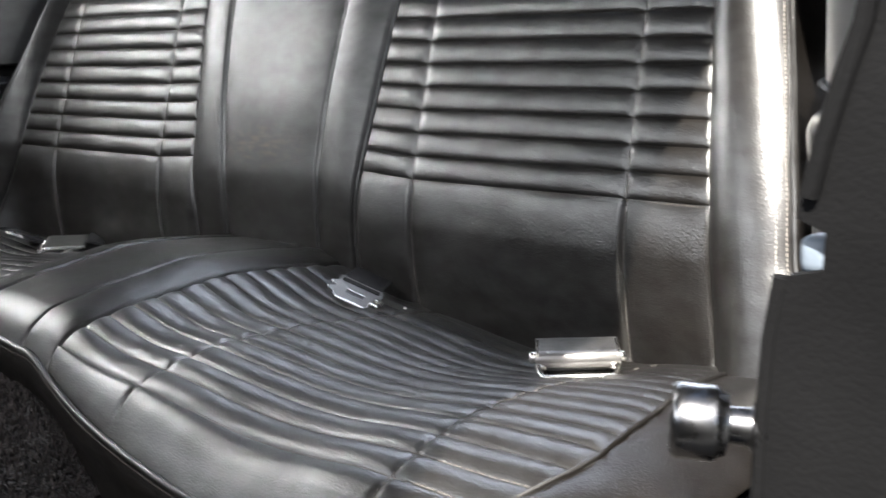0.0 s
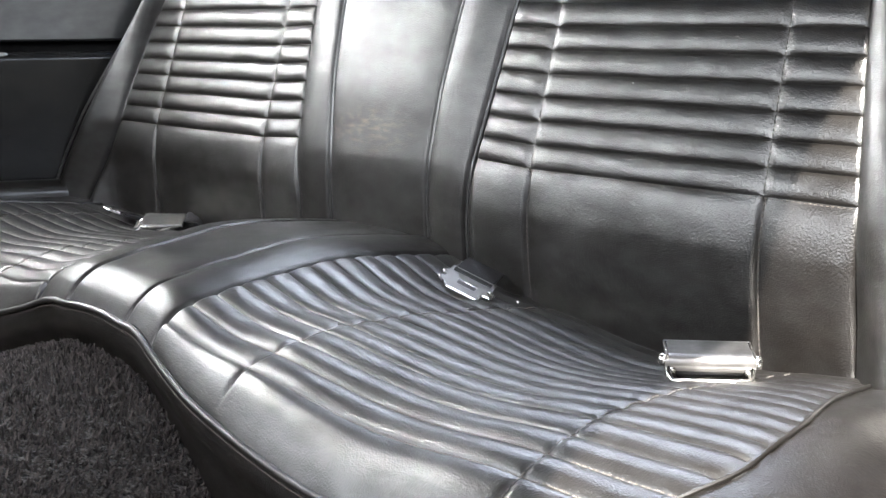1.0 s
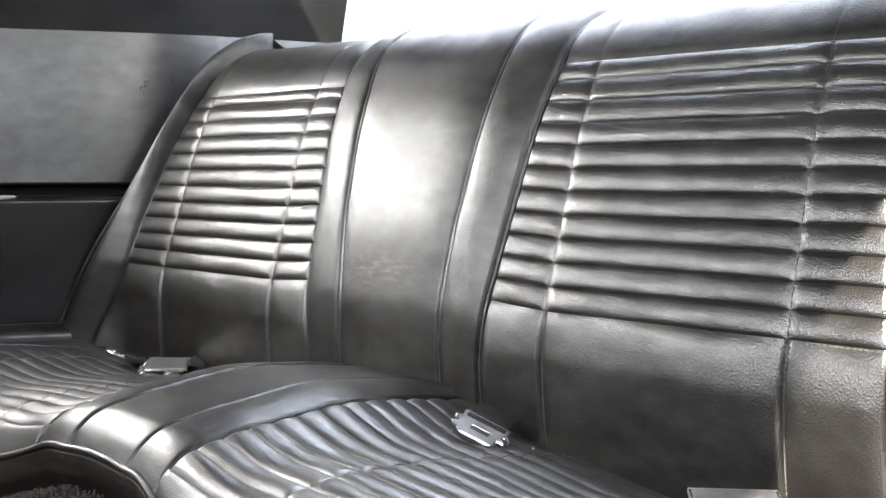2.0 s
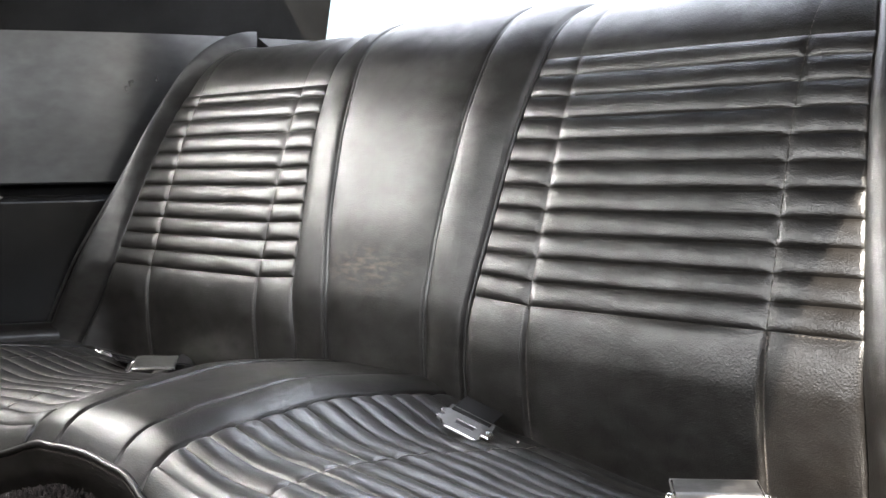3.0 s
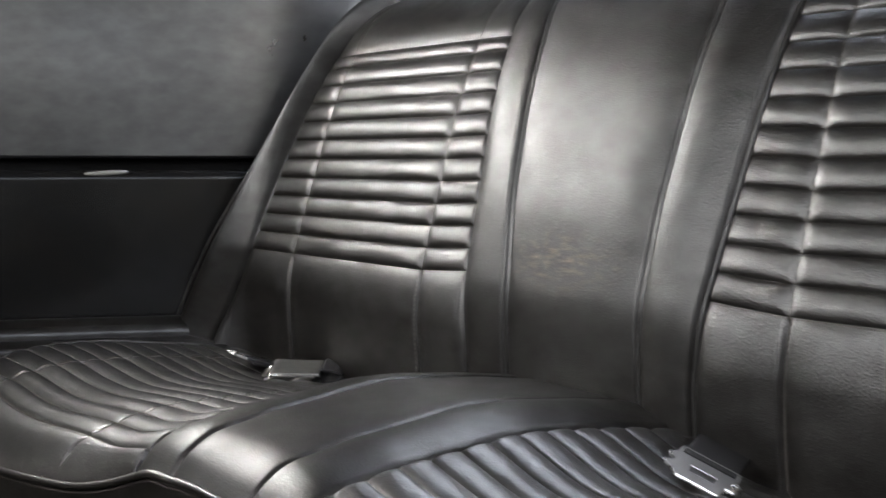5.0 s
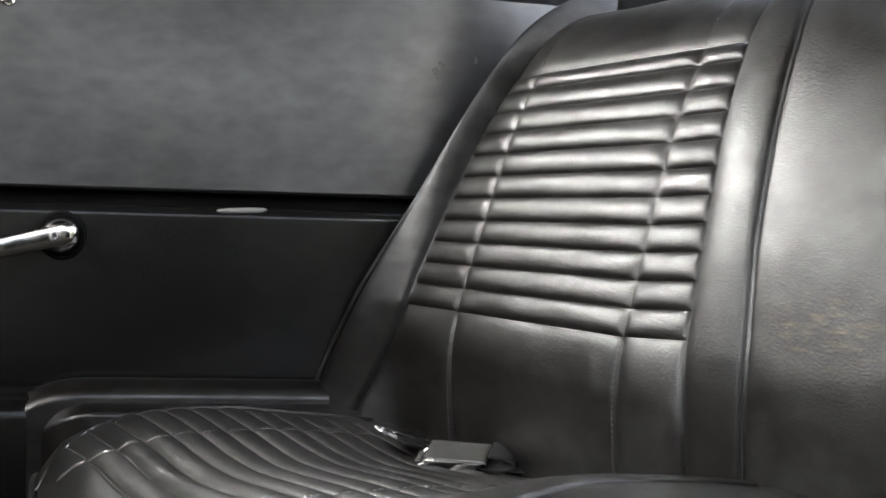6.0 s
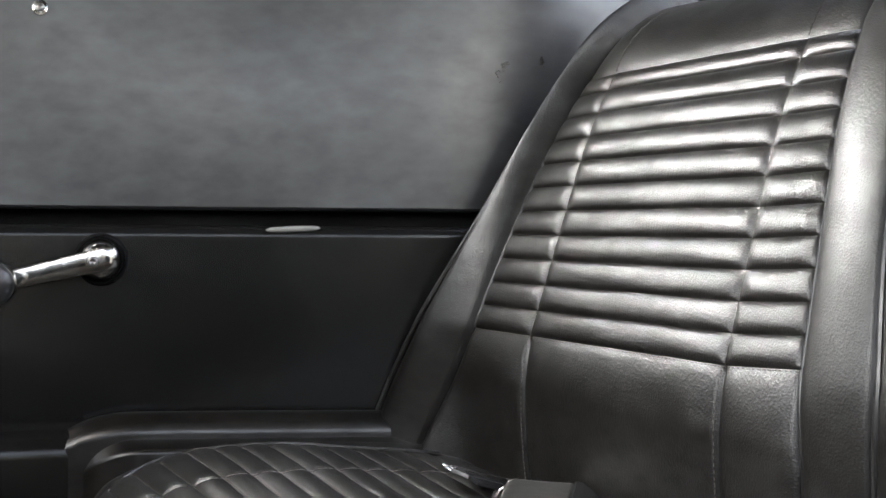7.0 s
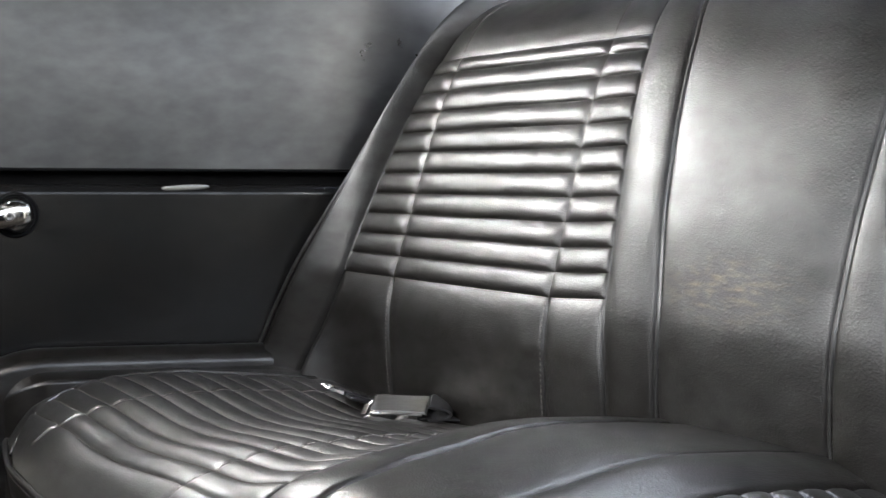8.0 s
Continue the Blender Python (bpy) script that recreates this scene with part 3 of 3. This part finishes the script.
carpet_pile(30000)
for side in (-1, 1):
    front = -1.4 if side == -1 else -0.494
    tagged(finish("quarter_panel_lower", slab(side, front, 0.10, 0.10, 0.590, -0.027, 0.05, 60, -0.08, 0.012), PANEL_LOWER), "black padded vinyl lower quarter trim panel", "trim panel", kind="structure")
    tagged(finish("quarter_panel_upper", slab(side, front, 0.40, 0.604, 0.816, 0.0, 0.04, 90, 0.0), PANEL_VINYL), "black grained vinyl upper quarter trim panel", "trim panel", kind="structure")
    tagged(finish("trim_groove", slab(side, front, 0.12, 0.585, 0.608, -0.018, 0.03, 40), JAMB), "dark recess between the trim panels", "trim", kind="structure")
    tagged(finish("trim_bead", tube([(side * (wall_x(y, side) - 0.003), y, 0.6055) for y in steps(front + 0.002, 0.10, 60)], 0.0018, 6), JAMB), "thin dark bead under the upper trim panel", "trim", kind="structure")
    # sail panel, sills and pillars round the windows
    # The left header, unseen, hangs low to hold back light from the windows.
    for y0, y1, z0, z1, inset in ((-0.18, 0.40, 0.817, 1.20, -0.030), (-0.48, -0.18, 0.817, 0.842, -0.004), (-1.4, -0.18, 0.97, 1.20, 0.030))[:2 if side > 0 else 3]:
        tagged(finish("pillar_trim", slab(side, y0, y1, z0, z1, inset, 0.04, 10, -0.25), CLOTH), "dark trim round the side window", "trim", kind="structure")
    tagged(finish("quarter_window", slab(side, -0.48, -0.18, 0.842, 1.14, -0.03, 0.004, 6, -0.25), GLASS), "clear quarter window glass", "window", kind="structure").visible_shadow = False

tagged(finish("wall_left", slab(-1, -1.4, -0.481, 0.817, 0.842, 0.0, 0.05, 8), HEADLINER), "dark door sill trim", "wall", kind="structure")
tagged(finish("door_window", slab(-1, -1.4, -0.45, 0.842, 1.16, -0.03, 0.004, 6, -0.25), GLASS), "clear side window glass", "window", kind="structure").visible_shadow = False
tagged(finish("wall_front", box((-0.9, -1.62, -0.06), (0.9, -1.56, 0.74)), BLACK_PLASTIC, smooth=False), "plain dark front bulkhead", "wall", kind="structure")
# Unseen roof; its right edge flares past the door line to place the sun's shadow.
tagged(finish("ceiling", prism([(-0.74, -0.96, 1.17), (-0.72, 0.06, 1.17), (0.70, 0.06, 1.17), (0.79, -0.305, 1.17), (0.81, -0.475, 1.17), (0.888, -0.743, 1.17), (0.942, -0.92, 1.17), (0.98, -1.25, 1.17)], (0, 0, 1), 0.05), CLOTH, smooth=False), "black headliner, its right side flared to shade the seat", "ceiling", kind="structure")
# Added block, out of view: darkens what the lower seat back reflects.
tagged(finish("unseen_front_block", box((-0.56, -0.86, 0.12), (-0.06, -0.76, 0.72), 0.035, 3), HEADLINER), "plain dark block added in the front seat's place", "wall", kind="structure")
tagged(finish("package_tray", box((-0.62, 0.150, 0.70), (0.62, 0.42, 0.735), 0.006), HEADLINER), "black package tray behind the seat", "shelf", kind="structure")
tagged(finish("wall_back", box((-0.62, 0.38, 0.0), (0.62, 0.42, 0.80)), BLACK_PLASTIC, smooth=False), "plain dark panel behind the seat", "wall", kind="structure")
for side in (-1, 1):
    tagged(finish("rear_pillar", prism([(side * 0.68, 0.36, 0.80), (side * 0.61, 0.04, 1.20), (side * 0.80, 0.04, 1.20), (side * 0.80, 0.40, 0.80)], (0, 1, 0.3), 0.04), CLOTH, smooth=False), "dark rear pillar trim", "trim", kind="structure")
tagged(finish("rear_window", prism([(-0.70, 0.40, 0.795), (0.70, 0.40, 0.795), (0.63, 0.06, 1.20), (-0.63, 0.06, 1.20)], (0, 1, 0.9), 0.004), GLASS, smooth=False), "clear sloping rear window", "window", kind="structure").visible_shadow = False
# closed boot behind and body skin round the sides
tagged(finish("rear_deck", box((-0.85, 0.43, 0.2), (0.85, 1.5, 0.77), 0.05), PAINT), "dark painted rear deck of the car body", "car body", kind="structure")
tagged(finish("body_side", box((-0.95, -1.5, 0.0), (-0.90, 0.6, 0.80), 0.02), PAINT), "dark painted body side", "car body", kind="structure")
tagged(finish("body_side", box((1.05, -0.49, 0.0), (1.10, 0.6, 0.80), 0.02), PAINT), "dark painted body side", "car body", kind="structure")

# door jamb that the camera passes
jamb = group_at("door_jamb", "charcoal door jamb edge beside the open door", "door frame", kind="structure")
edge = [(0.872, 0.10), (0.9126, 0.516), (0.9135, 0.536), (0.916, 0.562), (0.9193, 0.579), (0.9316, 0.582), (0.9325, 0.592), (0.9242, 0.595), (0.9246, 0.601), (0.929, 0.617), (0.934, 0.632), (0.939, 0.645), (0.950, 0.70), (0.965, 0.80)]
part("jamb_face", prism([(x, -0.495, z) for x, z in edge] + [(1.10, -0.495, 0.82), (1.10, -0.495, 0.10)], (0, -1, 0), 0.02), JAMB, jamb, smooth=False)
part("weatherstrip", tube([(x + 0.004, -0.516, z) for x, z in edge[8:]], 0.0022, 8), JAMB, jamb, "dark rubber weatherstrip")
part("edge_bead", tube([(x, -0.514, z) for x, z in edge[:5]], 0.0025, 8), JAMB, jamb)
# Small block coloured like the sky, added for a reflection on the jamb.
part("notch_glint", box((0.9215, -0.510, 0.5795), (0.9300, -0.499, 0.5895), 0.003, 3, m=pose(0, 0, 0)), SKY_GLINT, jamb, "pale blue-grey block added for the sky's reflection in the jamb notch")
bolt_axis = Vector((-0.80, -0.58, 0.10)).normalized()
bolt_pose = bolt_axis.to_track_quat("Z", "Y").to_matrix().to_4x4()
bolt_pose.translation = (0.9105, -0.510, 0.5345)
part("striker_bolt", lathe([(0.0072, -0.003), (0.0072, 0.002), (0.0056, 0.0028), (0.0054, 0.0085), (0.0088, 0.0092), (0.0094, 0.0112), (0.0105, 0.0120), (0.0108, 0.0130), (0.0108, 0.0225), (0.0102, 0.0238), (0.0085, 0.0245), (0.0, 0.0248)], 40, bolt_pose), BOLT, jamb, "dull steel door striker bolt")
# Added out of view, so the lower trim panel reflects something dark.
tagged(finish("unseen_door_slab", box((0, -0.06, -0.10), (1.05, 0.03, 0.84), 0.03, 3, pose(0.93, -1.42, 0, 0, 0, 24)), JAMB), "plain dark slab added for the unseen open door", "door", kind="structure")


# ---- wheel housing covers beside the cushion ----
def mound(side, y0, y1, z0, z1, depth, r, nose_len, drop):
    """A moulded cover along the side wall: sloping top, rounded rim, rounded nose in plan."""
    def fn(i, j):
        f = i / 48
        y = y0 + (y1 - y0) * f ** 1.6
        q = min(1.0, (y - y0) / nose_len)
        nose = math.sqrt(max(0.0, 1 - (1 - q) ** 2))
        rr = r * (0.35 + 0.65 * nose)
        w = 0.006 + rr + depth * nose
        top = z1 - drop * (1 - nose)
        if j == 0:
            off, z = w, z0
        elif j <= 10:
            a = (j - 1) / 9 * radians(80)
            off, z = w - rr * (1 - math.cos(a)), top - rr + rr * math.sin(a)
        else:
            k = (j - 10) / 4
            off, z = (w - rr * (1 - math.cos(radians(80)))) * (1 - k) + 0.004 * k, top + 0.004 * k * nose + 0.004 * math.sin(k * math.pi)
        return (side * (wall_x(y, side) - off), y, z)
    return sheet(fn, range(49), range(15))


cover = group_at("wheel_housing_cover", "moulded black vinyl cover beside the seat cushion", "trim panel")
part("ledge", mound(-1, -0.78, 0.04, 0.12, 0.400, 0.004, 0.024, 0.30, 0.02), PANEL_LOWER, cover)
part("upper_step", mound(-1, -0.345, 0.04, 0.12, 0.4085, 0.025, 0.012, 0.085, 0.060), COVER_VINYL, cover)
part("lower_step", mound(-1, -0.312, 0.04, 0.12, 0.388, 0.060, 0.005, 0.050, 0.045), COVER_VINYL, cover)


# ---- window cranks ----
def window_crank(m):
    """Crank in its own axes: z out of the panel, arm along +x."""
    ob = group_at("window_crank", "chrome window crank with a black knob on the side panel", "window crank")
    part("escutcheon", lathe([(0.0245, 0), (0.0245, 0.003), (0.023, 0.006), (0.0215, 0.006), (0.0205, 0.0045), (0.0195, 0.008), (0.0185, 0.006), (0.0, 0.006)], 40), JAMB, ob, "black ribbed escutcheon ring")
    part("hub", lathe([(0.018, 0.004), (0.018, 0.016), (0.016, 0.022), (0.010, 0.026), (0.0, 0.0265)], 32), CHROME, ob)
    bm = bmesh.new()
    rows = []
    for k in range(25):
        f = k / 24
        x = -0.014 + f * 0.112
        w = 0.0112 - 0.0022 * f - (0.0 if 0 < k < 24 else 0.0015)
        t = 0.0045 - (0.0 if 0 < k < 24 else 0.0012)
        z = 0.027 - 0.010 * math.sin(f * math.pi * 0.5)
        ring = [(w, -t), (w, t - 0.003), (w - 0.0008, t - 0.001), (w - 0.003, t), (-w + 0.003, t), (-w + 0.0008, t - 0.001), (-w, t - 0.003), (-w, -t)]
        rows.append([bm.verts.new((x, y, z + h)) for y, h in ring])
    for a, b in zip(rows, rows[1:]):
        for q in range(8):
            bm.faces.new((a[q], a[(q + 1) % 8], b[(q + 1) % 8], b[q]))
    bm.faces.new(rows[0])
    bm.faces.new(rows[-1])
    bmesh.ops.recalc_face_normals(bm, faces=bm.faces)
    part("arm", bm, CHROME, ob)
    part("screw", lathe([(0.0045, 0.0), (0.0045, 0.0025), (0.003, 0.0032), (0.0, 0.001)], 16, pose(0.006, 0, 0.031)), STEEL, ob)
    knob = part("knob", lathe([(0.010, 0.0), (0.012, 0.004), (0.0125, 0.012), (0.017, 0.017), (0.0195, 0.022), (0.0195, 0.042), (0.017, 0.047), (0.010, 0.050), (0.0, 0.0505)], 36, pose(0.093, 0, 0.016)), BLACK_PLASTIC, ob, "glossy black knob")
    part("knob_band", lathe([(0.0200, 0.024), (0.0205, 0.026), (0.0205, 0.038), (0.0200, 0.040)], 36, pose(0.093, 0, 0.016)), CHROME, knob, "chrome band round the knob")
    part("knob_collar", lathe([(0.0132, 0.0), (0.0132, 0.010), (0.0126, 0.012)], 32, pose(0.093, 0, 0.016)), CHROME, knob)
    ob.matrix_world = m
    return ob


def on_wall(side, y, z, turn, off=0.012):
    """A pose on the side panel: z axis into the cabin, x axis turned from the car's forward by turn degrees upwards."""
    x = side * (wall_x(y, side) - off)
    d = Vector((side * (wall_x(y + 0.02, side) - wall_x(y - 0.02, side)), 0.04, 0)).normalized()
    n = Vector((-side * d.y, side * d.x, 0))
    if n.x * side > 0:
        n = -n
    fwd = -d
    t = radians(turn)
    ax = fwd * math.cos(t) + Vector((0, 0, 1)) * math.sin(t)
    ay = n.cross(ax)
    m = Matrix((ax, ay, n)).transposed().to_4x4()
    m.translation = (x, y, z)
    return m


def trim_screw(m):
    ob = group_at("trim_screw", "small chrome screw in the upper trim panel", "screw")
    part("cup_washer", lathe([(0.0075, 0.0), (0.0070, 0.0018), (0.0045, 0.0022), (0.0040, 0.001)], 24), CHROME, ob)
    part("head", lathe([(0.0040, 0.0), (0.0038, 0.002), (0.002, 0.003), (0.0, 0.0032)], 20), STEEL, ob)
    ob.matrix_world = m


trim_screw(on_wall(-1, -0.338, 0.790, 0, 0.001))
# Pale strip added for the bright highlight on the panel's rounded top edge.
tagged(finish("edge_gleam_strip", tube([(-(wall_x(y) - 0.0095), y, 0.5865 + 0.0012 * (i - 8) / 8) for i, y in enumerate(steps(-0.142, -0.094, 16))], [0.0006 + 0.0024 * math.sin(math.pi * i / 16) ** 0.3 for i in range(17)], 10), EDGE_GLEAM), "pale strip added for the highlight along the lower trim panel's edge", "trim", kind="structure")
window_crank(on_wall(-1, -0.286, 0.557, -13))


# ---- seat belts ----
def buckle(m):
    """Lift-latch buckle: width along x, mouth towards -y."""
    ob = group_at("seat_belt_buckle", "worn chrome lift-latch seat belt buckle lying on the cushion", "seat belt buckle")
    cover = []
    for k in range(9):
        a = radians(-20 + 110 * k / 8)
        cover.append((-0.014 - 0.0065 * math.cos(a), 0.0135 + 0.0065 * math.sin(a)))
    for k in range(1, 9):
        cover.append((-0.014 + 0.039 * k / 8, 0.020 - 0.0005 * k / 8))
    cover += [(0.0265, 0.0187), (0.0275, 0.0170)]
    bm = bmesh.new()
    rows = []
    for x in (-0.0315, -0.031, 0.031, 0.0315):
        rows.append([bm.verts.new((x, y, z - (0.0008 if abs(x) > 0.0312 else 0))) for y, z in cover] + [bm.verts.new((x, y, z - 0.0032)) for y, z in reversed(cover)])
    k = len(rows[0])
    for a, b in zip(rows, rows[1:]):
        for q in range(k):
            bm.faces.new((a[q], a[(q + 1) % k], b[(q + 1) % k], b[q]))
    bm.faces.new(rows[0])
    bm.faces.new(rows[-1][::-1])
    bmesh.ops.recalc_face_normals(bm, faces=bm.faces)
    part("lift_cover", bm, STEEL, ob, "brushed steel lift cover")
    base = join(box((-0.029, -0.020, 0.0), (0.029, 0.024, 0.003), 0.001), box((-0.031, -0.020, 0.0), (-0.0290, 0.020, 0.020), 0.0008), box((0.0290, -0.020, 0.0), (0.031, 0.020, 0.020), 0.0008))
    part("frame", base, CHROME, ob)
    part("front_bar", tube([(-0.0290, -0.0190, 0.0100), (-0.0285, -0.0235, 0.0062), (-0.0270, -0.0262, 0.0032), (-0.0235, -0.0272, 0.0026), (0.0235, -0.0272, 0.0026), (0.0270, -0.0262, 0.0032), (0.0285, -0.0235, 0.0062), (0.0290, -0.0190, 0.0100)], 0.0023, 10), CHROME, ob)
    # Black block put in the mouth for the shade inside the buckle.
    part("inner_dark_block", box((-0.024, -0.012, 0.003), (0.024, 0.016, 0.0125), 0.002), BLACK_PLASTIC, ob, "black block added for the buckle's shaded inside")
    for sx in (-1, 1):
        part("pivot_pin", lathe([(0.0042, 0), (0.0046, 0.001), (0.0046, 0.0035), (0.003, 0.0052), (0.0, 0.0055)], 18, pose(sx * 0.031, -0.0150, 0.0150, 0, 90 * sx, 0)), CHROME, ob)
        part("lug", lathe([(0.0, -0.0034), (0.0026, -0.0024), (0.0034, 0.0), (0.0026, 0.0024), (0.0, 0.0034)], 14, pose(sx * 0.0265, -0.0195, 0.0085)), CHROME, ob)
    part("webbing", box((-0.024, 0.018, 0.004), (0.024, 0.075, 0.0065), 0.0008), WEBBING, ob, "black belt webbing")
    ob.matrix_world = m
    return ob


def tongue(m, tail=0.052):
    """Latch plate: blade towards -y, with the webbing through its slot at +y."""
    ob = group_at("seat_belt_tongue", "steel seat belt tongue plate at the back of the cushion", "seat belt tongue")
    out = [(-0.018, -0.024), (0.018, -0.024), (0.020, -0.021), (0.020, -0.012), (0.029, -0.012), (0.031, -0.009), (0.031, -0.002), (0.027, 0.002), (0.027, 0.014), (-0.027, 0.014), (-0.027, 0.004), (-0.031, 0.001), (-0.031, -0.004), (-0.026, -0.006), (-0.026, -0.009), (-0.031, -0.011), (-0.031, -0.016), (-0.025, -0.018), (-0.022, -0.021)]
    bm = prism([(x, y, 0) for x, y in out], (0, 0, 1), 0.0030)
    bmesh.ops.bevel(bm, geom=[e for e in bm.edges if abs(e.verts[0].co.z - e.verts[1].co.z) < 1e-6], offset=0.0007, segments=2, affect="EDGES")
    part("plate", bm, PLATE, ob, "brushed steel latch plate")
    # No hole is cut; a black inset paints its shade on the plate.
    part("hole_shade_inset", box((-0.011, -0.013, 0.0024), (0.011, -0.007, 0.0033), 0.0008), BLACK_PLASTIC, ob, "black inset for the shade in the latch hole")
    # Chrome strip and beads added where the plate's edges glint.
    part("hole_glint", box((-0.0115, -0.0070, 0.0020), (0.0115, -0.0058, 0.0038), 0.0004), CHROME, ob, "chrome strip added for the glint at the latch hole's edge")
    for a, b in (((-0.0175, -0.0242), (0.0175, -0.0242)), ((-0.0312, -0.0155), (-0.0312, -0.0115)), ((-0.0312, -0.0035), (-0.0312, 0.0005)), ((0.0205, -0.0225), (0.0205, -0.0130)), ((-0.0215, -0.0215), (-0.0250, -0.0180)), ((0.0205, -0.0122), (0.0285, -0.0122)), ((0.0312, -0.0085), (0.0312, -0.0025))):
        part("edge_glint", tube([(a[0], a[1], 0.0016), ((a[0] + b[0]) / 2, (a[1] + b[1]) / 2, 0.0018), (b[0], b[1], 0.0016)], 0.0015, 8), CHROME, ob, "chrome bead added for the glint on the plate's edge")
    part("rivet", lathe([(0.0036, 0), (0.0036, 0.002), (0.002, 0.003), (0.0, 0.0031)], 16, pose(0.0265, -0.006, 0.003)), CHROME, ob)
    part("webbing", box((-0.023, 0.004, 0.0032), (0.023, tail, 0.0058), 0.0008, m=pose(0, 0, 0.0, -14, 0, 0)), WEBBING, ob, "black belt webbing")
    ob.matrix_world = m
    return ob


def seat_top(x, y):
    return cushion_z(x, y) + 0.005


def framed(at, y_axis, n):
    """A pose whose y axis is y_axis and whose z axis lies nearest to n."""
    y = Vector(y_axis).normalized()
    x = y.cross(Vector(n)).normalized()
    z = x.cross(y)
    m = Matrix((x, y, z)).transposed().to_4x4()
    m.translation = at
    return m


buckle(pose(0.482, -0.080, seat_top(0.482, -0.080) + 0.001, 0, 0, 41.6))
tongue(framed((0.199, -0.056, seat_top(0.199, -0.056) + 0.007), (-0.36, 0.88, 0.32), (0.48, -0.05, 0.88)) @ Matrix.Scale(0.82, 4))
left_buckle = buckle(framed((-0.392, -0.040, seat_top(-0.392, -0.040)), (0.62, 0.78, -0.02), (0.10, -0.22, 0.97)) @ Matrix.Diagonal((0.62, 1.1, 0.62, 1)))
loop = []
for k in range(15):
    a = k / 14 * math.pi
    loop.append((0.030 + 0.019 * math.sin(a), 0.012 * math.cos(a)))
bm = bmesh.new()
rows = [[bm.verts.new((y, x, z + 0.014)) for x, z in loop] + [bm.verts.new((y, x - 0.002, z * 0.75 + 0.014)) for x, z in reversed(loop)] for y in (-0.024, 0.026)]
k = len(rows[0])
for q in range(k):
    bm.faces.new((rows[0][q], rows[0][(q + 1) % k], rows[1][(q + 1) % k], rows[1][q]))
for row in rows:
    for q in range(14):
        bm.faces.new((row[q], row[q + 1], row[k - 2 - q], row[k - 1 - q]))
bmesh.ops.recalc_face_normals(bm, faces=bm.faces)
# Chrome strip along the side, on this buckle alone.
part("side_lip", box((0.0305, -0.019, 0.0120), (0.0335, 0.024, 0.0165), 0.0012), CHROME, left_buckle, "bright chrome side lip")
part("webbing_loop", bm, WEBBING, left_buckle, "folded loop of black belt webbing")
tongue(framed((-0.455, -0.055, seat_top(-0.455, -0.055) + 0.007), (0.93, 0.32, -0.20), (0.10, 0.34, 0.93)) @ Matrix.Scale(0.9, 4), 0.022)


# ---- crumb of lint at the foot of the seat back ----
tagged(finish("lint", lathe([(0.0004, 0.0), (0.0011, 0.0006), (0.0012, 0.0012), (0.0005, 0.0019)], 7, pose(0.236, -0.0315, 0.385, 20, 30, 0)), LINT), "tiny white crumb of lint on the black vinyl", "lint")
